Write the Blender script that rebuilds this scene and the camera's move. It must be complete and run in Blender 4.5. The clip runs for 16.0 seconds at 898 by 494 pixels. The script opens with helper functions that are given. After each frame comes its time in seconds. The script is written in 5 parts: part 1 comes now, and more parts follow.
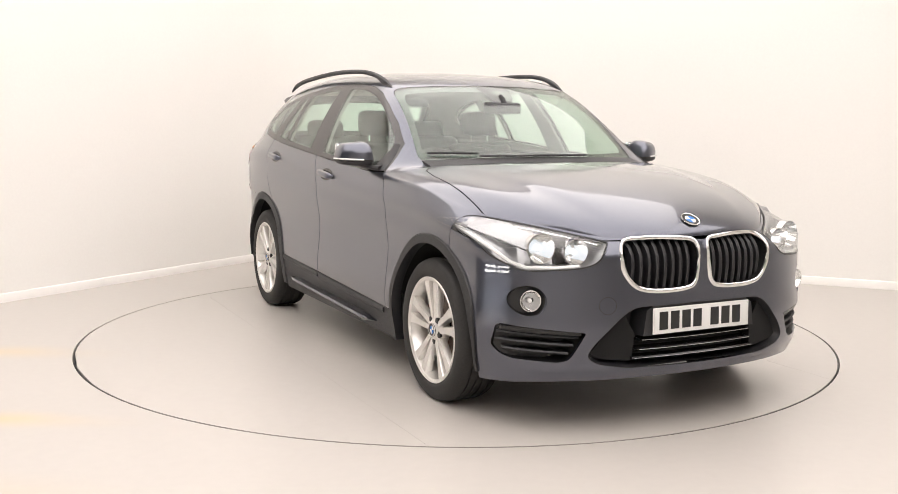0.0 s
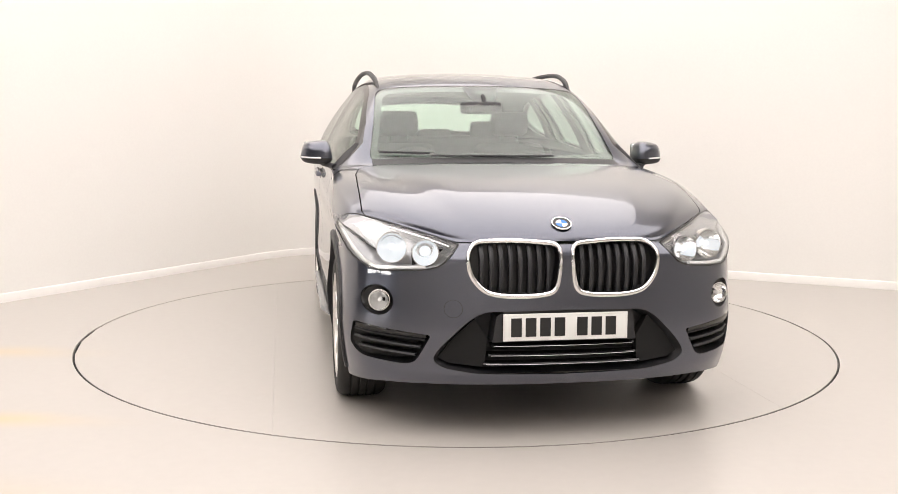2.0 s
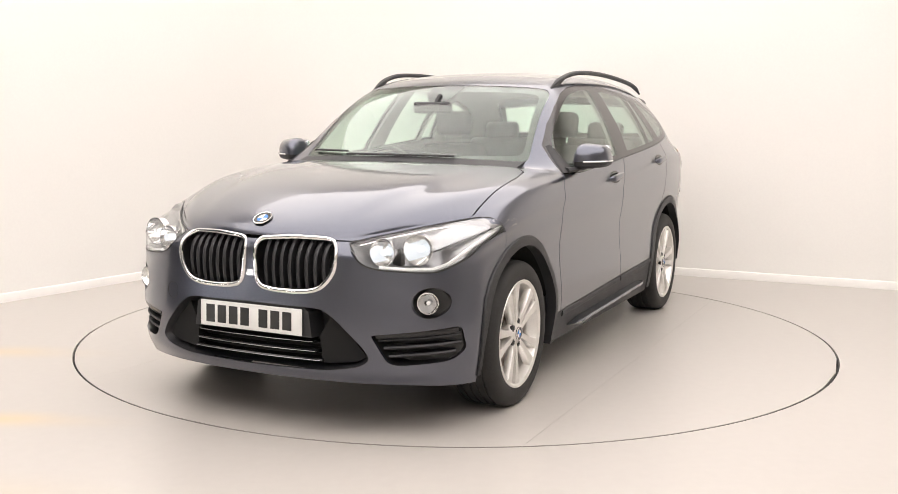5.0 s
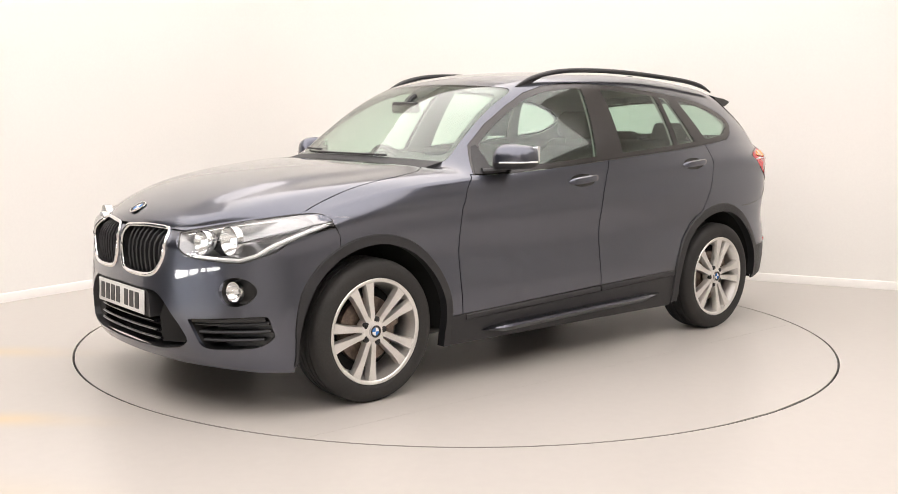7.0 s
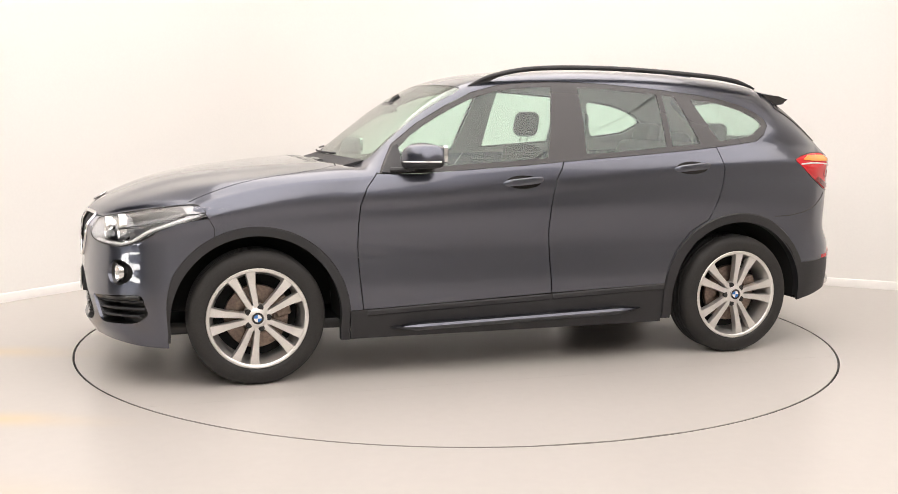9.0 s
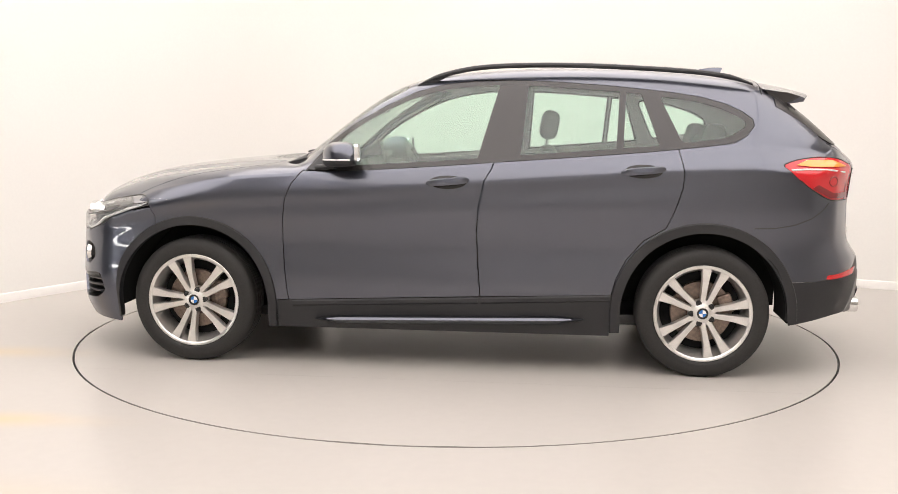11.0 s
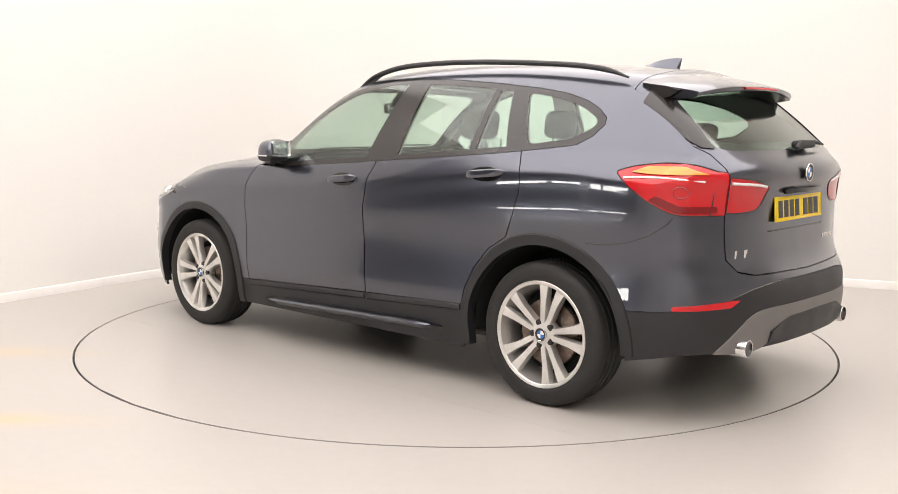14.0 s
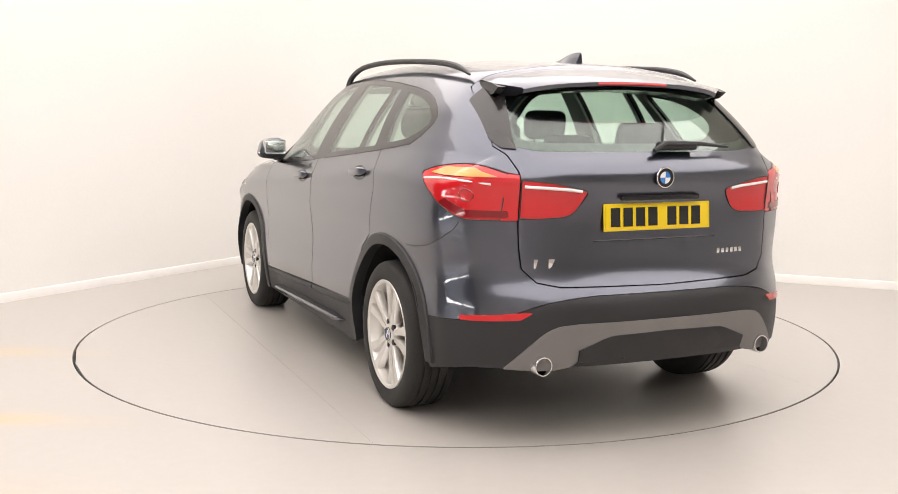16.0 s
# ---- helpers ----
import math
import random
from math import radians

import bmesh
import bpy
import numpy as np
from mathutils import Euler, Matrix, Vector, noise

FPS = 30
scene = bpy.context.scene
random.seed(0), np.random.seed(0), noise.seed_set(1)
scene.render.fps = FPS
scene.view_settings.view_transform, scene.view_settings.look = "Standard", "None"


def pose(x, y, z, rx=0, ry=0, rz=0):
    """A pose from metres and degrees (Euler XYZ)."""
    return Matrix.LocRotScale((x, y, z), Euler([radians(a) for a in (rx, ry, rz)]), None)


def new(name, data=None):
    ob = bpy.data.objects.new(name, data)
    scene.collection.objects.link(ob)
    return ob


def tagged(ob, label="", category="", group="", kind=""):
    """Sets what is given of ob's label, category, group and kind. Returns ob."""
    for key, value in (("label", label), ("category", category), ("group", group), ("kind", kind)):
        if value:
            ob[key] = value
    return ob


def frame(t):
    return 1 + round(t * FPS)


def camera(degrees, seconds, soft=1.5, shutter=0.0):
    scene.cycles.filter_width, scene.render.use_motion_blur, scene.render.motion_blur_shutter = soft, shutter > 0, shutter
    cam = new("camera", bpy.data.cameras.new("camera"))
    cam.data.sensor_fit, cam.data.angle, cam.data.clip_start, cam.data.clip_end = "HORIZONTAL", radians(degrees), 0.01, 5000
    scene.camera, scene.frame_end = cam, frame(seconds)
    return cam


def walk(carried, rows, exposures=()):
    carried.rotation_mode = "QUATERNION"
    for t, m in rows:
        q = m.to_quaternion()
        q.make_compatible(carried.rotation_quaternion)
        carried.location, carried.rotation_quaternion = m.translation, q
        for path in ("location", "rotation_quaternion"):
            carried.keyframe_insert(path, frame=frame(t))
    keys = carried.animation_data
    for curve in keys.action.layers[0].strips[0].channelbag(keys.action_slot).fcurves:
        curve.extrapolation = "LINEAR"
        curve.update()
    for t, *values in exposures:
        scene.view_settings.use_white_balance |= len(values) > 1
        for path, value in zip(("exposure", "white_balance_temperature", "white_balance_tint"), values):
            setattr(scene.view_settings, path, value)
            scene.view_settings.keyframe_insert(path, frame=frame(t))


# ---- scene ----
from mathutils.bvhtree import BVHTree

# ---------------------------------------------------------------- camera
cam = camera(48.67, 16.0, soft=0.85)
EYE = pose(0, 0, 1.295, 90 - 7.267, 0, 0) @ pose(0, 0, 0, 0, 0, 0.431)
walk(cam, [(0, EYE), (16, EYE)])

# centre and radius of the turntable, turn of the car on it (seconds, degrees)
CENTRE = (0.043, 6.052)
RADIUS = 2.222
TURNS = [(0.0, -63.26), (0.5, -65.35), (1.0, -69.37), (1.5, -74.54), (2.0, -80.53), (2.5, -86.51), (3.0, -92.48), (3.5, -98.41),
         (4.0, -104.32), (4.5, -110.21), (5.0, -116.09), (6.0, -127.80), (7.0, -139.47), (8.0, -151.12), (9.0, -162.77),
         (10.0, -174.44), (11.0, -186.16), (12.0, -197.93), (13.0, -209.78), (14.0, -221.72), (15.0, -233.77), (16.0, -245.96)]
# the middle of the front axle from the turntable's centre
OX, OY = 1.313, 0.080
# ---------------------------------------------------------------- world and light
world = bpy.data.worlds.new("world")
scene.world = world
world.use_nodes = True
world.node_tree.nodes["Background"].inputs[0].default_value = (0.9, 0.95, 1.0, 1)
world.node_tree.nodes["Background"].inputs[1].default_value = 0.3
scene.view_settings.exposure = 0.045
PANEL_GLOW = 2.42

# ---------------------------------------------------------------- materials


def material(name, colour, rough=0.5, metal=0.0, **more):
    m = bpy.data.materials.new(name)
    m.use_nodes = True
    b = m.node_tree.nodes["Principled BSDF"]
    b.inputs["Base Color"].default_value = (*colour, 1)
    b.inputs["Roughness"].default_value = rough
    b.inputs["Metallic"].default_value = metal
    for key, v in more.items():
        b.inputs[key.replace("_", " ")].default_value = v
    return m


def nodes_of(m):
    t = m.node_tree
    return t, t.nodes["Principled BSDF"]


def grain(m, scale=40, amount=0.25, bump=0.1, rough_var=0.1, detail=6, big=None, big_amount=0.15):
    """Varies a material's colour, gloss and relief at two sizes."""
    t, b = nodes_of(m)
    co = t.nodes.new("ShaderNodeTexCoord")
    base = tuple(b.inputs["Base Color"].default_value)
    r0 = b.inputs["Roughness"].default_value
    n1 = t.nodes.new("ShaderNodeTexNoise")
    n1.inputs["Scale"].default_value, n1.inputs["Detail"].default_value = scale, detail
    n2 = t.nodes.new("ShaderNodeTexNoise")
    n2.inputs["Scale"].default_value, n2.inputs["Detail"].default_value = big or scale / 14, 4
    for n in (n1, n2):
        t.links.new(co.outputs["Object"], n.inputs["Vector"])
    mix = None
    for n, a in ((n1, amount), (n2, big_amount)):
        k = t.nodes.new("ShaderNodeMapRange")
        k.inputs[1].default_value, k.inputs[2].default_value = 0.3, 0.7
        k.inputs[3].default_value, k.inputs[4].default_value = 1 - a, 1 + a
        t.links.new(n.outputs[0], k.inputs[0])
        mul = t.nodes.new("ShaderNodeVectorMath")
        mul.operation = "SCALE"
        if mix is None:
            mul.inputs[0].default_value = base[:3]
        else:
            t.links.new(mix.outputs[0], mul.inputs[0])
        t.links.new(k.outputs[0], mul.inputs["Scale"])
        mix = mul
    t.links.new(mix.outputs[0], b.inputs["Base Color"])
    k = t.nodes.new("ShaderNodeMapRange")
    k.inputs[1].default_value, k.inputs[2].default_value = 0.3, 0.7
    k.inputs[3].default_value, k.inputs[4].default_value = max(0, r0 - rough_var), min(1, r0 + rough_var)
    t.links.new(n2.outputs[0], k.inputs[0])
    t.links.new(k.outputs[0], b.inputs["Roughness"])
    if bump:
        bp = t.nodes.new("ShaderNodeBump")
        bp.inputs["Strength"].default_value, bp.inputs["Distance"].default_value = bump, 0.002
        t.links.new(n1.outputs[0], bp.inputs["Height"])
        t.links.new(bp.outputs[0], b.inputs["Normal"])
    return m


def paint_material():
    """Dark grey-blue metallic lacquer with fine flakes."""
    m = material("metallic_paint", (0.10, 0.11, 0.15), 0.29, 1.0, Coat_Weight=1.0, Coat_Roughness=0.012, Coat_IOR=1.5)
    t, b = nodes_of(m)
    co = t.nodes.new("ShaderNodeTexCoord")
    v = t.nodes.new("ShaderNodeTexVoronoi")
    v.inputs["Scale"].default_value = 900
    t.links.new(co.outputs["Object"], v.inputs["Vector"])
    r = t.nodes.new("ShaderNodeMix")
    r.data_type = "RGBA"
    r.inputs["A"].default_value = (0.078, 0.086, 0.113, 1)
    r.inputs["B"].default_value = (0.124, 0.129, 0.158, 1)
    t.links.new(v.outputs["Color"], r.inputs["Factor"])
    t.links.new(r.outputs["Result"], b.inputs["Base Color"])
    return m


def glass_material(name, tint, alpha_mix):
    """Thin car glass: a tinted see-through sheet with a mirror gloss on it."""
    m = bpy.data.materials.new(name)
    m.use_nodes = True
    t = m.node_tree
    for n in list(t.nodes):
        if n.type == "BSDF_PRINCIPLED":
            t.nodes.remove(n)
    out = [n for n in t.nodes if n.type == "OUTPUT_MATERIAL"][0]
    tr = t.nodes.new("ShaderNodeBsdfTransparent")
    tr.inputs[0].default_value = (*tint, 1)
    gl = t.nodes.new("ShaderNodeBsdfGlossy")
    gl.inputs["Roughness"].default_value = 0.01
    lw = t.nodes.new("ShaderNodeLayerWeight")
    lw.inputs[0].default_value = 0.5
    pw = t.nodes.new("ShaderNodeMath")
    pw.operation = "POWER"
    pw.inputs[1].default_value = 4.0
    t.links.new(lw.outputs["Facing"], pw.inputs[0])
    fr = t.nodes.new("ShaderNodeMapRange")
    fr.inputs[3].default_value, fr.inputs[4].default_value = alpha_mix, 0.9
    t.links.new(pw.outputs[0], fr.inputs[0])
    mx = t.nodes.new("ShaderNodeMixShader")
    t.links.new(fr.outputs[0], mx.inputs[0])
    t.links.new(tr.outputs[0], mx.inputs[1])
    t.links.new(gl.outputs[0], mx.inputs[2])
    t.links.new(mx.outputs[0], out.inputs[0])
    return m


def glow_material(name, colour, strength):
    m = material(name, (0.8, 0.8, 0.8), 0.6)
    t, b = nodes_of(m)
    b.inputs["Emission Color"].default_value = (*colour, 1)
    b.inputs["Emission Strength"].default_value = strength
    return m


def floor_material():
    """Pale grey-beige sealed floor with scuffs, faint stains and hairline marks."""
    m = material("painted_floor", (0.478, 0.450, 0.418), 0.30, 0, Specular_IOR_Level=0.45)
    grain(m, 18, 0.015, 0.0, 0.015, 8, 0.5, 0.02)
    t, b = nodes_of(m)
    src = b.inputs["Base Color"].links[0].from_socket
    geo = t.nodes.new("ShaderNodeNewGeometry")
    n = t.nodes.new("ShaderNodeTexNoise")
    n.inputs["Scale"].default_value, n.inputs["Detail"].default_value = 1.6, 6
    t.links.new(geo.outputs["Position"], n.inputs["Vector"])
    off = t.nodes.new("ShaderNodeVectorMath")
    off.operation = "MULTIPLY_ADD"
    off.inputs[1].default_value = (0.5, 0.12, 0)
    t.links.new(n.outputs["Color"], off.inputs[0])
    t.links.new(geo.outputs["Position"], off.inputs[2])
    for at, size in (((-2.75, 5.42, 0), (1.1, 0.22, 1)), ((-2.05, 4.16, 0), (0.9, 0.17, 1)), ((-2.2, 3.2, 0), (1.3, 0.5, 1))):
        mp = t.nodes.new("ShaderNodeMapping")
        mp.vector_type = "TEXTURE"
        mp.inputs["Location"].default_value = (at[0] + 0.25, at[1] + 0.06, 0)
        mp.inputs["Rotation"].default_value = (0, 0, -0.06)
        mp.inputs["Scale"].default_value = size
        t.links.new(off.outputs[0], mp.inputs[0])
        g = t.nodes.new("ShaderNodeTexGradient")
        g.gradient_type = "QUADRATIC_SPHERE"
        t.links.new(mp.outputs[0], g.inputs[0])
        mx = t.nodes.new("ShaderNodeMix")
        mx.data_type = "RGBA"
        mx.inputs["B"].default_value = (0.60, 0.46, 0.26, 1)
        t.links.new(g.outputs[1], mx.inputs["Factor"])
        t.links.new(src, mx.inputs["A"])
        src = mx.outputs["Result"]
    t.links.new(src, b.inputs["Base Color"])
    return m


PAINT = paint_material()
BLACK = grain(material("black_plastic", (0.017, 0.017, 0.019), 0.5), 900, 0.15, 0.25, 0.05, 2, 5, 0.1)
GLOSS_BLACK = material("gloss_black", (0.010, 0.010, 0.011), 0.12)
TRIM_BLACK = material("window_trim_black", (0.022, 0.020, 0.020), 0.20, 0, Specular_IOR_Level=0.6)
RUBBER = grain(material("tyre_rubber", (0.018, 0.017, 0.016), 0.7), 120, 0.2, 0.2, 0.08, 4, 8, 0.2)
CHROME = material("chrome", (0.82, 0.82, 0.82), 0.12, 1.0)
SATIN = material("satin_aluminium", (0.55, 0.55, 0.56), 0.32, 1.0)
ALLOY = grain(material("alloy", (0.74, 0.725, 0.70), 0.32, 0.85), 200, 0.04, 0.0, 0.04, 3, 12, 0.08)
DISC_IRON = grain(material("brake_iron", (0.22, 0.17, 0.14), 0.45, 0.8), 60, 0.3, 0.1, 0.1, 4, 10, 0.3)
GLASS = glass_material("side_glass", (0.86, 0.945, 0.90), 0.06)
SCREEN = glass_material("windscreen_glass", (0.88, 0.945, 0.90), 0.06)
CLEAR = glass_material("lamp_glass", (0.985, 0.99, 0.99), 0.03)
CABIN = grain(material("cabin_fabric", (0.035, 0.033, 0.032), 0.85), 300, 0.25, 0.3, 0.05, 3, 12, 0.15)
LINER = grain(material("grey_lining", (0.42, 0.41, 0.39), 0.9), 300, 0.12, 0.2, 0.03, 3, 6, 0.08)
WALLPAINT = grain(material("white_wall_paint", (0.84, 0.825, 0.79), 0.65), 60, 0.01, 0.04, 0.05, 5, 0.5, 0.012)
TRIMPAINT = material("white_gloss_paint", (0.86, 0.84, 0.81), 0.35)
FLOOR = floor_material()

# ---------------------------------------------------------------- mesh helpers


def mesh_of(name, verts, faces):
    me = bpy.data.meshes.new(name)
    me.from_pydata([tuple(v) for v in verts], [], faces)
    me.update()
    return me


def from_bm(name, bm):
    bmesh.ops.recalc_face_normals(bm, faces=bm.faces)
    me = bpy.data.meshes.new(name)
    bm.to_mesh(me)
    bm.free()
    return me


def smooth(me, degrees=35):
    """Smooth shading that stays sharp over edges steeper than the angle."""
    me.polygons.foreach_set("use_smooth", [True] * len(me.polygons))
    bm = bmesh.new()
    bm.from_mesh(me)
    lim = radians(degrees)
    for e in bm.edges:
        e.smooth = len(e.link_faces) == 2 and e.calc_face_angle(0) < lim
    bm.to_mesh(me)
    bm.free()
    return me


def part(name, me, mat, parent=None, label="", m=None):
    """One mesh object under a thing or under a part."""
    if isinstance(me, bmesh.types.BMesh):
        me = smooth(from_bm(name, me))
    ob = new(name, me)
    if mat and not me.materials:
        me.materials.append(mat)
    if parent:
        ob.parent = parent
    if m is not None:
        ob.matrix_basis = m
    if label:
        ob["label"] = label
    return ob


def box(sx, sy, sz, bevel=0.0, at=(0, 0, 0), seg=2, bm=None):
    own = bm is None
    bm = bm or bmesh.new()
    g = bmesh.ops.create_cube(bm, size=1.0, matrix=Matrix.Translation(at) @ Matrix.Diagonal((sx, sy, sz, 1)))
    if bevel:
        es = list({e for v in g["verts"] for e in v.link_edges})
        bmesh.ops.bevel(bm, geom=es, offset=bevel, segments=seg, profile=0.5, affect="EDGES")
    return bm


def rounded(pts, r=0.02, seg=4):
    """A closed outline with its corners rounded; r: one radius, or one for each corner."""
    out, n = [], len(pts)
    for i in range(n):
        p, a, b = (Vector(pts[k % n]) for k in (i, i - 1, i + 1))
        rr = r[i] if isinstance(r, (list, tuple)) else r
        da, db = (a - p), (b - p)
        ka, kb = min(rr, da.length * 0.45), min(rr, db.length * 0.45)
        if rr <= 0:
            out.append(p)
            continue
        s, e = p + da.normalized() * ka, p + db.normalized() * kb
        for k in range(seg + 1):
            t = k / seg
            out.append(s * (1 - t) ** 2 + p * 2 * t * (1 - t) + e * t * t)
    return [tuple(v) for v in out]


def grown(pts, d):
    """A closed outline moved outwards by d (inwards where negative)."""
    n = len(pts)
    area = sum(pts[i][0] * pts[(i + 1) % n][1] - pts[(i + 1) % n][0] * pts[i][1] for i in range(n))
    s = 1 if area > 0 else -1
    out = []
    for i in range(n):
        a, p, b = Vector(pts[i - 1]), Vector(pts[i]), Vector(pts[(i + 1) % n])
        u, v = (p - a).normalized(), (b - p).normalized()
        nu, nv = Vector((u.y, -u.x)) * s, Vector((v.y, -v.x)) * s
        k = nu + nv
        k = k / max(0.35, k.dot(nu)) if k.length > 1e-6 else nu
        out.append(tuple(p + k * d))
    return out


def place2(axis, a, b, h):
    """A point from two plane coordinates and the one along the axis."""
    return {"x": (h, a, b), "y": (a, h, b), "z": (a, b, h)}[axis]


def prism(pts, axis, lo, hi):
    n = len(pts)
    verts = [place2(axis, a, b, lo) for a, b in pts] + [place2(axis, a, b, hi) for a, b in pts]
    faces = [tuple(range(n)), tuple(range(2 * n - 1, n - 1, -1))]
    faces += [(i, i + n, (i + 1) % n + n, (i + 1) % n) for i in range(n)]
    bm = bmesh.new()
    vs = [bm.verts.new(v) for v in verts]
    for f in faces:
        bm.faces.new([vs[i] for i in f])
    return from_bm("cutter", bm)


def area_of(me):
    return sum(p.area for p in me.polygons)


def boole_once(me, op, cut, shift):
    ob, c = new("work", me), new("cut", cut)
    c.location = (shift, shift * 0.7, shift * 0.4)
    md = ob.modifiers.new("b", "BOOLEAN")
    md.operation, md.object, md.solver = op, c, "EXACT"
    dg = bpy.context.evaluated_depsgraph_get()
    out = bpy.data.meshes.new_from_object(ob.evaluated_get(dg))
    bpy.data.objects.remove(ob)
    bpy.data.objects.remove(c)
    return out


def boole(me, steps):
    """The mesh after cuts: steps of (operation, cutter mesh). A cut that fails is tried again a hair's breadth aside."""
    for op, cut in steps:
        whole = area_of(me)
        for shift in (0.0, 0.0004, -0.0005, 0.0009, -0.0011):
            out = boole_once(me, op, cut, shift)
            got = area_of(out)
            if (op == "DIFFERENCE" and 0.03 * whole < got < 1.2 * whole) or (op == "INTERSECT" and 0.004 < got < 1.3 * whole):
                break
        else:
            if op == "DIFFERENCE":
                out = me
        me = out
    return me


def lathe(profile, seg=48, axis="y", arc=2 * math.pi):
    """A turned shape from a profile of (radius, height along the axis)."""
    bm = bmesh.new()
    rings = []
    full = abs(arc - 2 * math.pi) < 1e-6
    for k in range(seg if full else seg + 1):
        a = arc * k / seg
        rings.append([bm.verts.new(place2(axis, r * math.cos(a), r * math.sin(a), h)) for r, h in profile])
    for k in range(seg):
        p, q = rings[k], rings[(k + 1) % len(rings)]
        for j in range(len(profile) - 1):
            bm.faces.new((p[j], q[j], q[j + 1], p[j + 1]))
    bmesh.ops.remove_doubles(bm, verts=bm.verts, dist=1e-6)
    return bm


def tube(points, radius, seg=8, closed=False, flat=1.0, bm=None):
    """A round bar along points; flat squeezes it in height. radius: one number or one a point."""
    bm = bm or bmesh.new()
    pts = [Vector(p) for p in points]
    n = len(pts)
    rings = []
    for i, p in enumerate(pts):
        a = pts[i - 1] if (i or closed) else p
        b = pts[(i + 1) % n] if (i < n - 1 or closed) else p
        d = (b - a).normalized()
        side = d.cross(Vector((0, 0, 1)))
        side = side.normalized() if side.length > 1e-4 else Vector((0, 1, 0))
        up = side.cross(d).normalized()
        r = radius[i] if isinstance(radius, (list, tuple)) else radius
        rings.append([bm.verts.new(p + side * math.cos(t) * r + up * math.sin(t) * r * flat)
                      for t in (2 * math.pi * k / seg for k in range(seg))])
    for i in range(n if closed else n - 1):
        p, q = rings[i], rings[(i + 1) % n]
        for k in range(seg):
            bm.faces.new((p[k], p[(k + 1) % seg], q[(k + 1) % seg], q[k]))
    if not closed:
        bm.faces.new(rings[0]), bm.faces.new(rings[-1])
    return bm


def spline(knots, xs):
    """A natural cubic curve through (x, value) knots, at each of xs."""
    k = sorted(knots)
    x, y = np.array([a for a, _ in k], float), np.array([b for _, b in k], float)
    n = len(x)
    h = np.diff(x)
    A, r = np.zeros((n, n)), np.zeros(n)
    A[0, 0] = A[-1, -1] = 1
    for i in range(1, n - 1):
        A[i, i - 1], A[i, i], A[i, i + 1] = h[i - 1], 2 * (h[i - 1] + h[i]), h[i]
        r[i] = 6 * ((y[i + 1] - y[i]) / h[i] - (y[i] - y[i - 1]) / h[i - 1])
    m = np.linalg.solve(A, r)
    xs = np.atleast_1d(np.asarray(xs, float))
    i = np.clip(np.searchsorted(x, xs) - 1, 0, n - 2)
    t = np.clip(xs, x[0], x[-1])
    a, b, hh = x[i + 1] - t, t - x[i], h[i]
    return (m[i] * a ** 3 + m[i + 1] * b ** 3) / (6 * hh) + (y[i] / hh - m[i] * hh / 6) * a + (y[i + 1] / hh - m[i + 1] * hh / 6) * b


def linear(knots, xs):
    k = sorted(knots)
    return np.interp(xs, [a for a, _ in k], [b for _, b in k])


